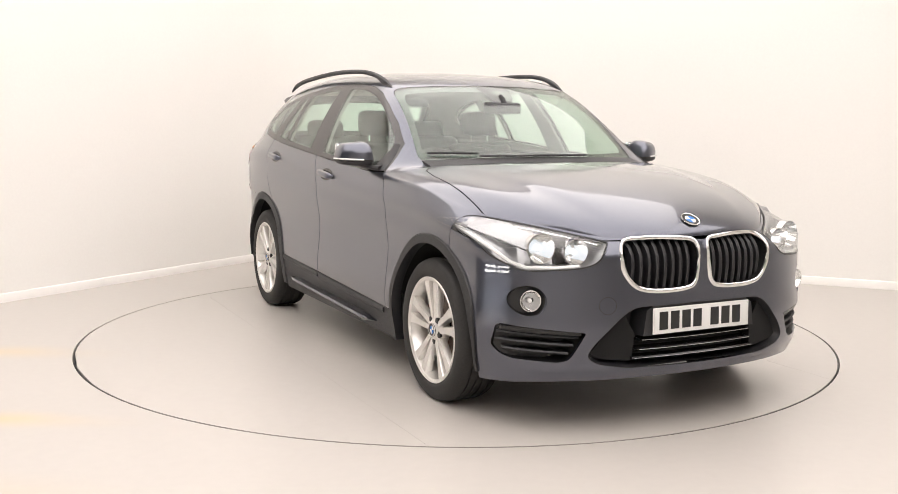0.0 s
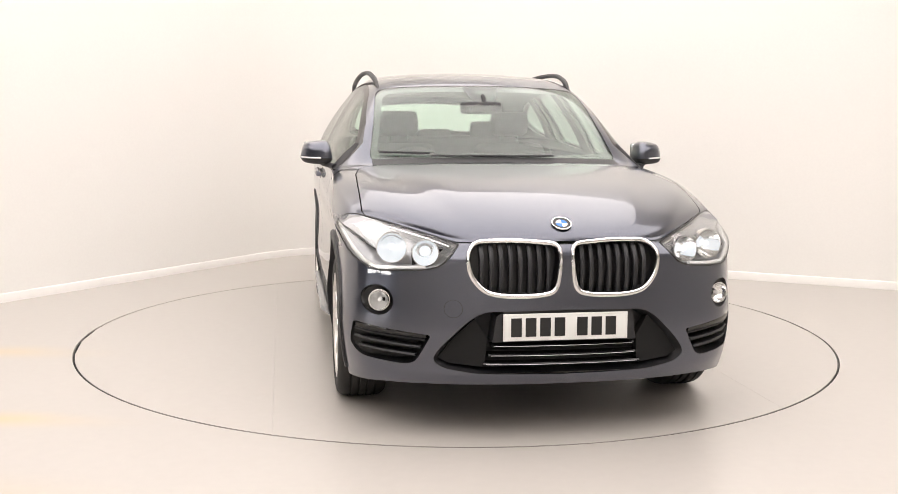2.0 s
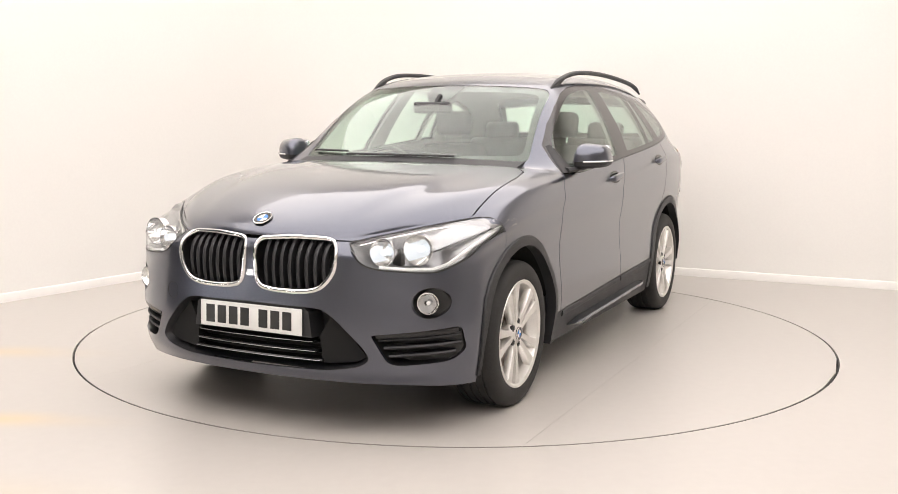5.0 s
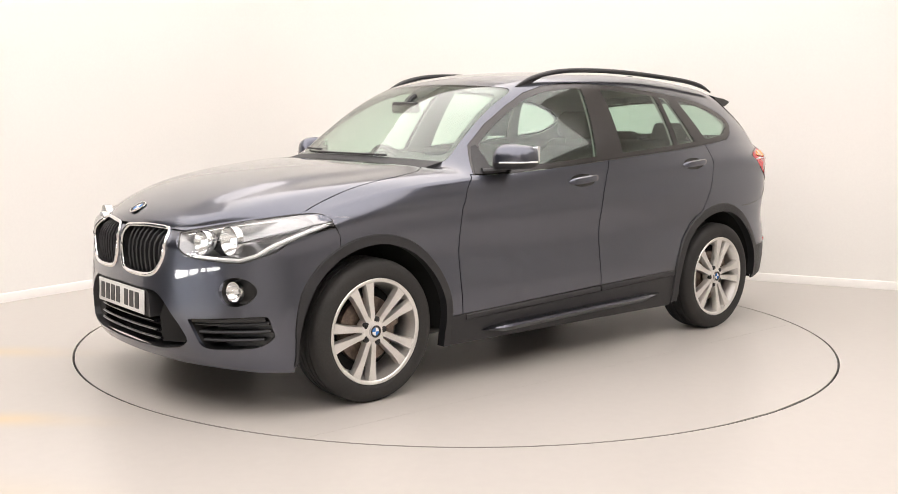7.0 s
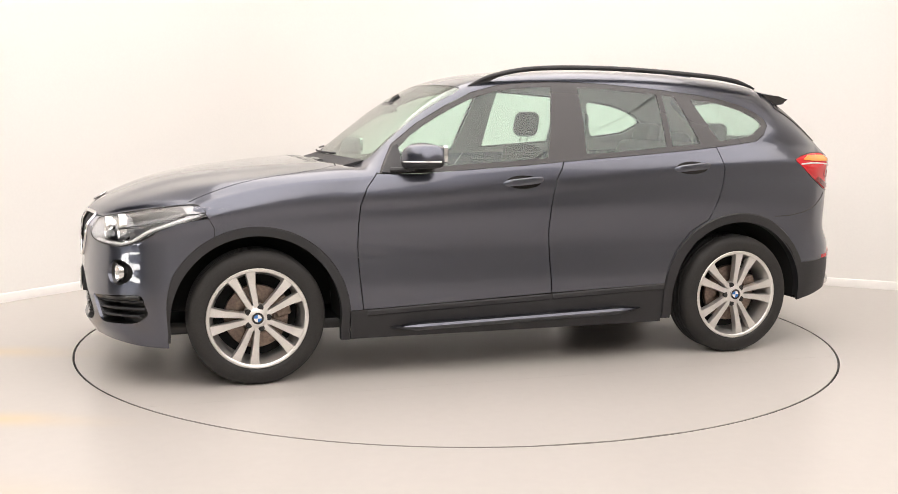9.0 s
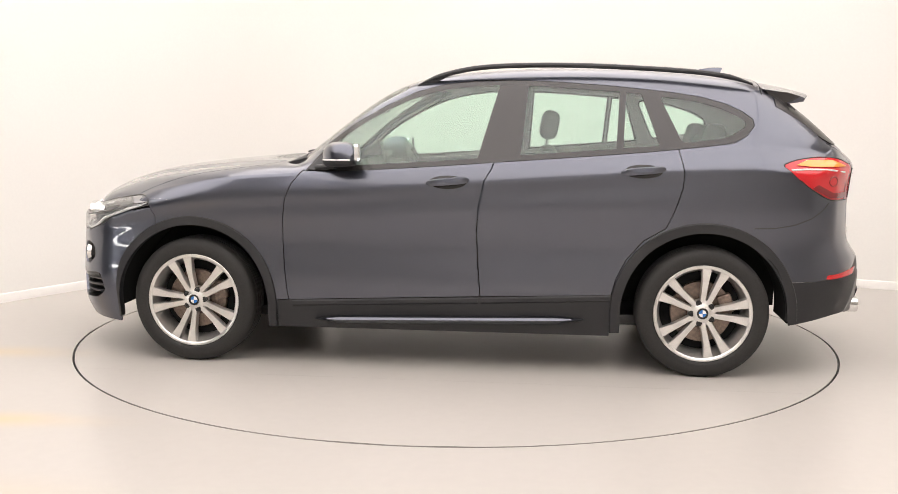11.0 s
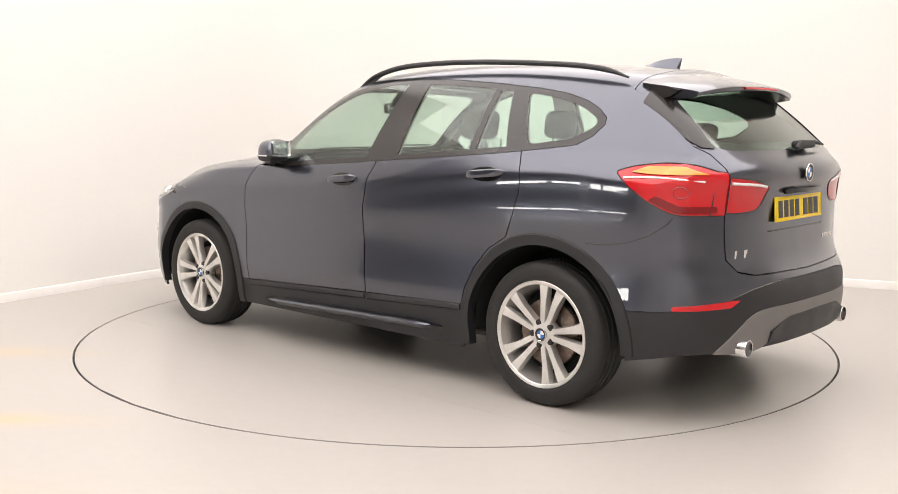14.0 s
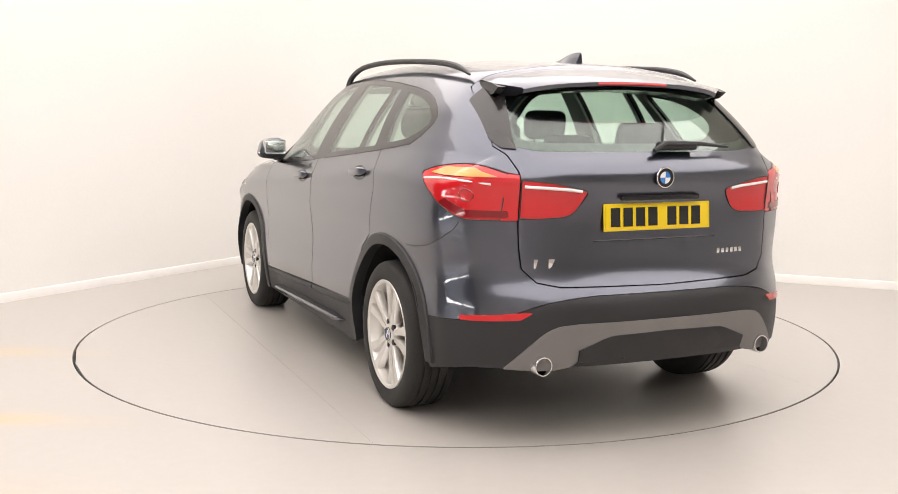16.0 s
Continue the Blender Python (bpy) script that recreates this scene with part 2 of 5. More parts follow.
# ---------------------------------------------------------------- the room
def room():
    # plan of the room, walls meet in a round corner behind the car
    left, corner, right = Vector((-6.53, 1.43)), Vector((-1.29, 9.84)), Vector((8.57, 5.43))
    a, b = (left - corner).normalized(), (right - corner).normalized()
    r = 0.9
    arc = []
    for k in range(13):
        t = k / 12
        arc.append((corner + a * r) * (1 - t) ** 2 + corner * 2 * t * (1 - t) + (corner + b * r) * t * t)
    back = [Vector((8.57, -5.0)), Vector((-6.53, -5.0))]
    height, thick = 4.2, 0.15

    def wall(name, pts, label):
        n = len(pts)
        bm = bmesh.new()
        nor = []
        for i in range(n):
            p, q = pts[max(0, i - 1)], pts[min(n - 1, i + 1)]
            d = (q - p).normalized()
            nor.append(Vector((-d.y, d.x)))
        rows = []
        for i, p in enumerate(pts):
            o = p + nor[i] * thick
            rows.append([bm.verts.new((*p, 0)), bm.verts.new((*p, height)), bm.verts.new((*o, height)), bm.verts.new((*o, 0))])
        for i in range(n - 1):
            for k in range(4):
                bm.faces.new((rows[i][k], rows[i + 1][k], rows[i + 1][(k + 1) % 4], rows[i][(k + 1) % 4]))
        bm.faces.new(rows[0]), bm.faces.new(rows[-1])
        return tagged(part(name, bm, WALLPAINT), label, "wall", kind="structure")

    wall("wall_north", [left, *arc, right], "smooth white painted studio wall with a rounded corner")
    wall("wall_east", [right, back[0]], "smooth white painted studio wall")
    wall("wall_south", [back[0], back[1]], "white painted wall behind the camera")
    wall("wall_west", [back[1], left], "smooth white painted studio wall")
    # skirting along the two walls that show
    bm = bmesh.new()
    pts = [left, *arc, right]
    rows = []
    for i, p in enumerate(pts):
        d = (pts[min(len(pts) - 1, i + 1)] - pts[max(0, i - 1)]).normalized()
        nn = Vector((d.y, -d.x))
        prof = [(0.001, 0.0), (0.014, 0.0), (0.014, 0.052), (0.009, 0.062), (0.001, 0.066)]
        rows.append([bm.verts.new((p.x + nn.x * u, p.y + nn.y * u, z)) for u, z in prof])
    for i in range(len(rows) - 1):
        for k in range(5):
            bm.faces.new((rows[i][k], rows[i][(k + 1) % 5], rows[i + 1][(k + 1) % 5], rows[i + 1][k]))
    bm.faces.new(rows[0]), bm.faces.new(rows[-1])
    tagged(part("baseboard", bm, TRIMPAINT), "low white gloss skirting board along the wall", "skirting", kind="structure")

    # floor with a round opening for the turntable
    bm = bmesh.new()
    seg, cx, cy = 180, *CENTRE
    inner, rim, outer = [], [], []
    for k in range(seg):
        t = 2 * math.pi * k / seg
        c, s = math.cos(t), math.sin(t)
        ro = RADIUS + 0.004
        inner.append(bm.verts.new((cx + c * ro, cy + s * ro, 0)))
        rim.append(bm.verts.new((cx + c * ro, cy + s * ro, -0.06)))
        m = max(abs(c), abs(s))
        outer.append(bm.verts.new((cx + c / m * 13.5, cy + s / m * 13.5, 0)))
    for k in range(seg):
        j = (k + 1) % seg
        bm.faces.new((inner[k], outer[k], outer[j], inner[j]))
        bm.faces.new((rim[k], inner[k], inner[j], rim[j]))
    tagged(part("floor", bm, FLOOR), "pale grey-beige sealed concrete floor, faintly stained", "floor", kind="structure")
    pit = lathe([(0.0, -0.061), (RADIUS + 0.05, -0.061), (RADIUS + 0.05, -0.075), (0.0, -0.075)], 96, "z")
    bmesh.ops.translate(pit, vec=(cx, cy, 0), verts=pit.verts)
    tagged(part("floor_pit", pit, GLOSS_BLACK), "dark shallow pit under the turntable", "pit", kind="structure")

    bm = bmesh.new()
    pl = [bm.verts.new(v) for v in ((-9, -7, height), (12, -7, height), (12, 13, height), (-9, 13, height))]
    pu = [bm.verts.new((v.co.x, v.co.y, height + 0.2)) for v in pl]
    bm.faces.new(pl), bm.faces.new(pu)
    for k in range(4):
        bm.faces.new((pl[k], pl[(k + 1) % 4], pu[(k + 1) % 4], pu[k]))
    tagged(part("ceiling", bm, WALLPAINT), "plain white studio ceiling", "ceiling", kind="structure")


def turntable():
    """Round deck of three boards, with a dark strip added for the gap's shade."""
    root = new("turntable")
    root.matrix_basis = pose(*CENTRE, 0)
    ring = [(RADIUS * 1.0 - 0.008) * 1.0 for _ in range(1)][0]
    for y0, y1 in ((-ring, -1.1004), (-1.0996, 1.1996), (1.2004, ring)):
        top = [y0 + (y1 - y0) * k / 40 for k in range(41)]
        right = [(math.sqrt(max(0.0, ring * ring - y * y)), y) for y in top]
        outline = right + [(-x, y) for x, y in reversed(right)]
        clean = [p for i, p in enumerate(outline) if i == 0 or math.dist(p, outline[i - 1]) > 1e-4]
        if math.dist(clean[0], clean[-1]) < 1e-4:
            clean.pop()
        part("deck_board", prism(clean, "z", -0.03, 0.0), FLOOR, root)
    part("edge_strip", lathe([(ring + 0.0005, -0.003), (RADIUS - 0.001, -0.004), (RADIUS - 0.001, -0.05), (ring + 0.0005, -0.05), (ring + 0.0005, -0.003)], 180, "z"), RUBBER, root, "thin dark strip put in for the shade of the gap")
    part("sub_deck", lathe([(0.0, -0.032), (ring, -0.032), (ring, -0.05), (0.0, -0.05)], 96, "z"), RUBBER, root)
    return tagged(root, "round pale grey turntable flush with the floor", "turntable")


LIGHT_GLOW = glow_material("light_diffuser", (1.0, 0.93, 0.905), PANEL_GLOW)


def ceiling_light(x, y, sx, sy, z=4.05):
    root = new("ceiling_light")
    root.matrix_basis = pose(x, y, z)
    bm = bmesh.new()
    for cx, cy, wx, wy in ((0, sy / 2, sx + 0.02, 0.02), (0, -sy / 2, sx + 0.02, 0.02), (sx / 2, 0, 0.02, sy - 0.02), (-sx / 2, 0, 0.02, sy - 0.02)):
        box(wx, wy, 0.09, 0.004, (cx, cy, 0.02), 1, bm)
    part("frame", bm, TRIMPAINT, root)
    part("diffuser", box(sx - 0.02, sy - 0.02, 0.02, 0, (0, 0, 0.0)), LIGHT_GLOW, root)
    part("hanger", box(0.05, 0.05, 0.12, 0.003, (0, 0, 0.09)), TRIMPAINT, root)
    return tagged(root, "large white framed ceiling light panel, switched on", "ceiling light", "lights over the turntable")


room()
table = turntable()
for lx in (-4.0, 4.1):
    ceiling_light(lx, 3.6, 2.67, 4.9)
ceiling_light(0.05, 2.70, 5.40, 12.14)


def roller_shutter(place, strips):
    """A dark slatted panel added out of view for dark reflections, strip lights before it."""
    root = new("roller_shutter")
    root.matrix_basis = place
    bm = bmesh.new()
    for k in range(33):
        box(0.02, 4.0, 0.088, 0.006, (0.0, 0, 0.05 + 0.095 * k), 1, bm)
    part("shutter_slats", bm, DARK_PANEL, root)
    for y in (-2.04, 2.04):
        part("guide_rail", box(0.06, 0.08, 3.25, 0.006, (0.02, y, 1.625)), TRIMPAINT, root)
    part("shutter_box", box(0.28, 4.2, 0.26, 0.01, (0.13, 0, 3.38)), TRIMPAINT, root)
    tagged(root, "unseen dark slatted panel in a white frame, added for dark reflections", "shutter", "shutters round the studio")
    for y, ln in strips:
        lamp = new("strip_light")
        lamp.matrix_basis = place @ pose(0.07, y, 0.36)
        part("tube", tube([(0, -ln / 2, 0), (0, ln / 2, 0)], 0.05, 12), STRIP_GLOW, lamp)
        part("batten", box(0.03, ln, 0.09, 0.004, (-0.04, 0, 0)), TRIMPAINT, lamp)
        tagged(lamp, "white strip light on a batten, switched on", "strip light", "strip lights on the shutters")


DARK_PANEL = material("panel_grey", (0.02, 0.022, 0.03), 0.5)
STRIP_GLOW = glow_material("strip_glow", (1.0, 0.97, 0.93), 20.0)
# unseen panels, added so that the car's sides reflect something dark
roller_shutter(pose(-6.50, -0.60, 0), ((0.475, 1.80), (1.77, 0.42)))
roller_shutter(pose(-5.28, 3.42, 0, 0, 0, -31.9), ((-1.35, 0.9), (-0.2, 0.95)))
# ---------------------------------------------------------------- the car's skin
# Car space: x forward from the front axle, y to the car's left, z up from the floor.
car = new("car")
car.matrix_basis = pose(*CENTRE, 0)
tagged(car, "dark grey-blue metallic compact SUV with alloy wheels on the turntable", "car")
SHIFT = Matrix.Translation((OX, OY, 0))

# stations from the bonnet's lip to the foot of the rear window
CEN_X = (.798, .732, .43, .02, -.36, -.46, -.76, -1.06, -1.42, -1.92, -2.42, -2.86, -3.02, -3.22, -3.44)
CEN_Z = (.812, .880, .985, 1.048, 1.074, 1.090, 1.315, 1.504, 1.577, 1.602, 1.591, 1.558, 1.521, 1.36, 1.165)
RAIL_X = (.708, .600, .315, -.05, -.44, -.58, -.82, -1.13, -1.46, -1.92, -2.44, -2.86, -3.02, -3.20, -3.385)
RAIL_Y = (.430, .520, .63, .68, .69, .700, .650, .600, .590, .588, .580, .565, .568, .585, .555)
RAIL_Z = (.809, .874, .966, 1.026, 1.064, 1.078, 1.290, 1.477, 1.543, 1.563, 1.550, 1.507, 1.453, 1.320, 1.160)
BELT_X = (.315, .190, -.02, -.25, -.50, -.62, -.86, -1.13, -1.46, -1.92, -2.42, -2.82, -3.02, -3.18, -3.300)
BELT_Y = (.800, .840, .862, .875, .872, .868, .872, .876, .878, .874, .862, .828, .795, .750, .680)
BELT_Z = (.880, .916, .960, .994, 1.010, 1.020, 1.026, 1.040, 1.064, 1.101, 1.143, 1.172, 1.170, 1.160, 1.150)
NU, NW, NZ = 96, 40, 50


def station(vals, u):
    return spline(list(enumerate(vals)), u)


def upper_skin():
    u = np.linspace(0, 14, NU)
    c = np.stack([station(CEN_X, u), np.zeros(NU), station(CEN_Z, u)], 1)
    r = np.stack([station(RAIL_X, u), station(RAIL_Y, u), station(RAIL_Z, u)], 1)
    b = np.stack([station(BELT_X, u), station(BELT_Y, u), station(BELT_Z, u)], 1)
    house = np.clip((r[:, 2] - b[:, 2]) / 0.35, 0, 1)
    g = np.zeros((NU, NW, 3))
    k = 17
    for j in range(NW):
        if j <= k:
            t = j / k
            p = b + (r - b) * t
            p[:, 1] += 4 * t * (1 - t) * (0.012 + 0.016 * house)
            p[:, 2] += 4 * t * (1 - t) * (1 - house) * 0.012
        else:
            t = (j - k) / (NW - 1 - k)
            y = r[:, 1] * (1 - t)
            q = 1 - (y / r[:, 1]) ** 2
            p = np.stack([r[:, 0] + (c[:, 0] - r[:, 0]) * q, y, r[:, 2] + (c[:, 2] - r[:, 2]) * q], 1)
        g[:, j] = p
    for _ in range(10):
        s = g.copy()
        s[:, 1:-1] = g[:, 1:-1] * 0.5 + (g[:, :-2] + g[:, 2:]) * 0.25
        mirror = g[:, -2] * (1, -1, 1)
        s[:, -1] = g[:, -1] * 0.5 + (g[:, -2] + mirror) * 0.25
        g = s
    # a raised middle on the bonnet, its edges running in towards the grilles
    x, y = g[:, :, 0], g[:, :, 1]
    mid = .36 + .30 * np.clip((.70 - x) / 1.1, 0, 1)
    on = np.clip((x + .50) / .12, 0, 1) * np.clip((.74 - x) / .25, 0, 1)
    g[:, :, 2] += on * .011 / (1 + np.exp((np.abs(y) - mid) / .016))
    for _ in range(3):
        s = g.copy()
        s[1:-1] = g[1:-1] * 0.5 + (g[:-2] + g[2:]) * 0.25
        g = s
    return g


FRONT_PLAN = [(0, 0.844), (0.15, 0.841), (0.3, 0.826), (0.45, 0.798), (0.58, 0.754), (0.7, 0.694), (0.78, 0.636), (0.84, 0.57), (0.89, 0.458)]
REAR_PLAN = [(0, -3.585), (.2, -3.578), (.35, -3.560), (.50, -3.522), (.62, -3.468), (.72, -3.400), (.80, -3.315), (.858, -3.20)]
SIDE_PLAN = [(.458, .890), (.30, .903), (.10, .907), (-.4, .905), (-.9, .906), (-1.5, .908), (-2.1, .908), (-2.6, .906), (-2.9, .896), (-3.1, .877), (-3.2, .858)]
SIDE_IN = [(.18, .045), (.30, .024), (.38, .014), (.45, .010), (.55, .016), (.66, .022), (.75, .016), (.85, .004), (.95, .002), (1.2, .0)]
FRONT_IN = [(.17, .10), (.22, .045), (.28, .008), (.36, .004), (.45, .0), (.55, .006), (.65, .012), (.80, .022), (1.0, .03)]
REAR_IN = [(.22, .06), (.32, .030), (.40, .008), (.50, .0), (.575, .004), (.615, .022), (.66, .075), (.72, .104), (.88, .118), (.98, .108), (1.06, .074), (1.2, .10)]


def lower_skin(g):
    """From the edge of the upper skin down to the sills: rows of (edge point, level)."""
    edge = [g[0, j] for j in range(NW - 1, 0, -1)] + [g[i, 0] for i in range(NU)] + [g[-1, j] for j in range(1, NW)]
    edge = np.array(edge)
    n, nf = len(edge), NW - 1
    base = np.zeros((n, 2))
    yf, yr = edge[nf, 1], edge[nf + NU - 1, 1]
    ys = edge[:nf, 1] * (.890 / yf)
    base[:nf] = np.stack([spline(FRONT_PLAN, ys), ys], 1)
    xs = edge[nf:nf + NU, 0]
    t = (xs - xs[0]) / (xs[-1] - xs[0])
    xx = FRONT_PLAN[-1][1] + (-3.2 - FRONT_PLAN[-1][1]) * t
    base[nf:nf + NU] = np.stack([xx, spline(SIDE_PLAN, xx)], 1)
    ys = edge[nf + NU:, 1] * (.858 / yr)
    base[nf + NU:] = np.stack([spline(REAR_PLAN, ys), ys], 1)
    for _ in range(8):
        s = base.copy()
        s[1:-1] = base[1:-1] * 0.5 + (base[:-2] + base[2:]) * 0.25
        base = s
    d = np.gradient(base, axis=0)
    nor = np.stack([-d[:, 1], d[:, 0]], 1)
    nor /= np.linalg.norm(nor, axis=1)[:, None]
    nor[nor[:, 0] * 0 + (nor * (base - np.array([-1.4, 0]))).sum(1) < 0] *= -1
    fw, sw, rw = np.clip(nor[:, 0], 0, 1) ** 2, nor[:, 1] ** 2, np.clip(-nor[:, 0], 0, 1) ** 2
    bottom = fw * .228 + sw * .200 + rw * .30
    depth = fw * .075 + sw * .118 + rw * .09
    bend = 2.1 - .85 * sw
    near = 1 - 0.45 * np.clip(base[:, 1] / .62, 0, 1) ** 2
    rows = []
    for k in range(NZ):
        # the first eight rows reach down to the shoulder crease, the rest to the sill
        crease = edge[:, 2] - depth
        z = edge[:, 2] - depth * k / 8 if k <= 8 else crease + (bottom - crease) * (k - 8) / (NZ - 9)
        gg = np.clip(1 - (edge[:, 2] - z) / depth, 0, 1) ** bend
        under = .007 * np.exp(-((crease - .045 - z) / .038) ** 2)
        inset = sw * under + fw * linear(FRONT_IN, z) + sw * spline(SIDE_IN, z) + rw * near * linear(REAR_IN, z)
        xy = base - nor * inset[:, None]
        xy = xy * (1 - gg[:, None]) + edge[:, :2] * gg[:, None]
        rows.append(np.concatenate([xy, z[:, None]], 1))
    rows = np.array(rows)
    for _ in range(2):
        s = rows.copy()
        s[1:-1] = rows[1:-1] * 0.5 + (rows[:-2] + rows[2:]) * 0.25
        rows = s
    rows[:, 0, 1] = rows[:, -1, 1] = 0
    return rows


def half_skin():
    g = upper_skin()
    g[:, -1, 1] = 0
    low = lower_skin(g)
    verts, faces = [], []
    at = {}
    for i in range(NU):
        for j in range(NW):
            at[("u", i, j)] = len(verts)
            verts.append(g[i, j])
    n = low.shape[1]
    edge = [("u", 0, j) for j in range(NW - 1, 0, -1)] + [("u", i, 0) for i in range(NU)] + [("u", NU - 1, j) for j in range(1, NW)]
    for e in range(n):
        at[("l", 0, e)] = at[edge[e]]
        for k in range(1, NZ):
            at[("l", k, e)] = len(verts)
            verts.append(low[k, e])
    for i in range(NU - 1):
        for j in range(NW - 1):
            faces.append((at[("u", i, j)], at[("u", i, j + 1)], at[("u", i + 1, j + 1)], at[("u", i + 1, j)]))
    for k in range(NZ - 1):
        for e in range(n - 1):
            faces.append((at[("l", k, e)], at[("l", k, e + 1)], at[("l", k + 1, e + 1)], at[("l", k + 1, e)]))
    bm = bmesh.new()
    vs = [bm.verts.new(v) for v in verts]
    for f in faces:
        bm.faces.new([vs[i] for i in f])
    bmesh.ops.recalc_face_normals(bm, faces=bm.faces)
    if sum(f.normal.dot(f.calc_center_median() - Vector((-1.4, 0, .7))) for f in bm.faces) < 0:
        bmesh.ops.reverse_faces(bm, faces=bm.faces)
    return bm


SKIN = half_skin()
SKIN.normal_update()
# vertex normals, level across the mirror plane
SKIN.verts.ensure_lookup_table()
SKIN_N = []
for v in SKIN.verts:
    q = v.normal.copy()
    if abs(v.co.y) < 1e-5:
        q.y = 0
        q.normalize()
    SKIN_N.append(q)
SKIN_TRI = [tuple(l.vert.index for l in tri) for tri in SKIN.calc_loop_triangles()]
SKIN_CO = [v.co.copy() for v in SKIN.verts]
SKIN_BVH = BVHTree.FromPolygons(SKIN_CO, SKIN_TRI)


def skin_normal(p):
    """Distance from the skin and the skin's smooth normal there."""
    s = -1 if p.y < 0 else 1
    loc, _, i, dist = SKIN_BVH.find_nearest(Vector((p.x, p.y * s, p.z)))
    a, b, c = (SKIN_CO[k] for k in SKIN_TRI[i])
    e0, e1, e2 = b - a, c - a, loc - a
    d00, d01, d11, d20, d21 = e0.dot(e0), e0.dot(e1), e1.dot(e1), e2.dot(e0), e2.dot(e1)
    den = d00 * d11 - d01 * d01 or 1e-12
    v, w = (d11 * d20 - d01 * d21) / den, (d00 * d21 - d01 * d20) / den
    n = SKIN_N[SKIN_TRI[i][0]] * (1 - v - w) + SKIN_N[SKIN_TRI[i][1]] * v + SKIN_N[SKIN_TRI[i][2]] * w
    n.normalize()
    return dist, Vector((n.x, n.y * s, n.z))


def on_skin(axis, a, b, out=0.0, sign=1):
    """The point of the skin met from outside along an axis at two plane coordinates, moved out by some metres."""
    start = Vector(place2(axis, a, b, 4.0 * sign if axis != "x" else 6.0 * sign))
    way = Vector(place2(axis, 0, 0, -sign))
    loc, _, i, _ = SKIN_BVH.ray_cast(start, way)
    if loc is not None and axis == "x" and abs(a) > .70 and (loc.x < .20 if sign > 0 else loc.x > -3.0):
        loc, _, i, _ = SKIN_BVH.find_nearest(Vector((.24 if sign > 0 else -3.1, a, b)))
    if loc is None:
        loc, _, i, _ = SKIN_BVH.find_nearest(Vector(place2(axis, a, b, 0.8 * sign)))
    return loc + skin_normal(loc)[1] * out


def shell(thick, out=0.0):
    """The half skin as a closed sheet from out metres proud of it to thick metres inside."""
    n = len(SKIN_CO)
    inner = [c - nn * thick for c, nn in zip(SKIN_CO, SKIN_N)]
    outer = [c + nn * out for c, nn in zip(SKIN_CO, SKIN_N)]
    for i, c in enumerate(SKIN_CO):
        if abs(c.y) < 1e-5:
            inner[i].y = outer[i].y = 0
    faces = [tuple(v.index for v in f.verts) for f in SKIN.faces]
    allf = faces + [tuple(i + n for i in reversed(f)) for f in faces]
    for e in SKIN.edges:
        if len(e.link_faces) == 1:
            a, b = e.verts[0].index, e.verts[1].index
            allf.append((a, b, b + n, a + n))
    bm = bmesh.new()
    vs = [bm.verts.new(c) for c in outer + inner]
    for f in allf:
        bm.faces.new([vs[i] for i in f])
    bmesh.ops.recalc_face_normals(bm, faces=bm.faces)
    return from_bm("shell", bm)


SHELL = shell(0.014)
SHEET = shell(0.005)
PROUD = shell(0.002, 0.005)
LINING = shell(0.034, -0.020)


def dressed(me, both=False, flip=False):
    """Skin normals on a cut panel; both: with its mirror image; flip: the mirror image alone."""
    bm = bmesh.new()
    bm.from_mesh(me)
    if both:
        bmesh.ops.delete(bm, geom=[f for f in bm.faces if all(abs(v.co.y) < 2e-4 for v in f.verts)], context="FACES")
        d = bmesh.ops.duplicate(bm, geom=bm.verts[:] + bm.edges[:] + bm.faces[:])["geom"]
        for v in (x for x in d if isinstance(x, bmesh.types.BMVert)):
            v.co.y *= -1
        bmesh.ops.reverse_faces(bm, faces=[x for x in d if isinstance(x, bmesh.types.BMFace)])
        bmesh.ops.remove_doubles(bm, verts=bm.verts, dist=3e-4)
    elif flip:
        for v in bm.verts:
            v.co.y *= -1
        bmesh.ops.reverse_faces(bm, faces=bm.faces)
    bm.normal_update()
    out = bpy.data.meshes.new("panel")
    bm.to_mesh(out)
    bm.free()
    out.materials.clear()
    out.polygons.foreach_set("use_smooth", [True] * len(out.polygons))
    cache = [skin_normal(v.co) for v in out.vertices]
    nors = []
    for p in out.polygons:
        for vi in p.vertices:
            dist, n = cache[vi]
            d = n.dot(p.normal)
            if dist < 0.0065 and abs(d) > 0.6 or dist < 0.04 and d < -0.6:
                nors.append(n if d > 0 else -n)
            else:
                nors.append(p.normal)
    out.normals_split_custom_set(nors)
    return out


PANEL_LOG = []


def panel(name, shell_mesh, steps, mat, parent=None, side="pair", label=""):
    """A body panel cut from the shell. side: pair makes one for each side, both one across the middle."""
    me = boole(shell_mesh, steps)
    PANEL_LOG.append((name, len(me.polygons)))
    made = []
    for flip in ((False, True) if side == "pair" else (False,)):
        m2 = dressed(me, side == "both", flip)
        m2.materials.append(mat)
        ob = part(name, m2, None, parent or car, label)
        if parent is None:
            ob.matrix_basis = SHIFT
        made.append(ob)
    return made


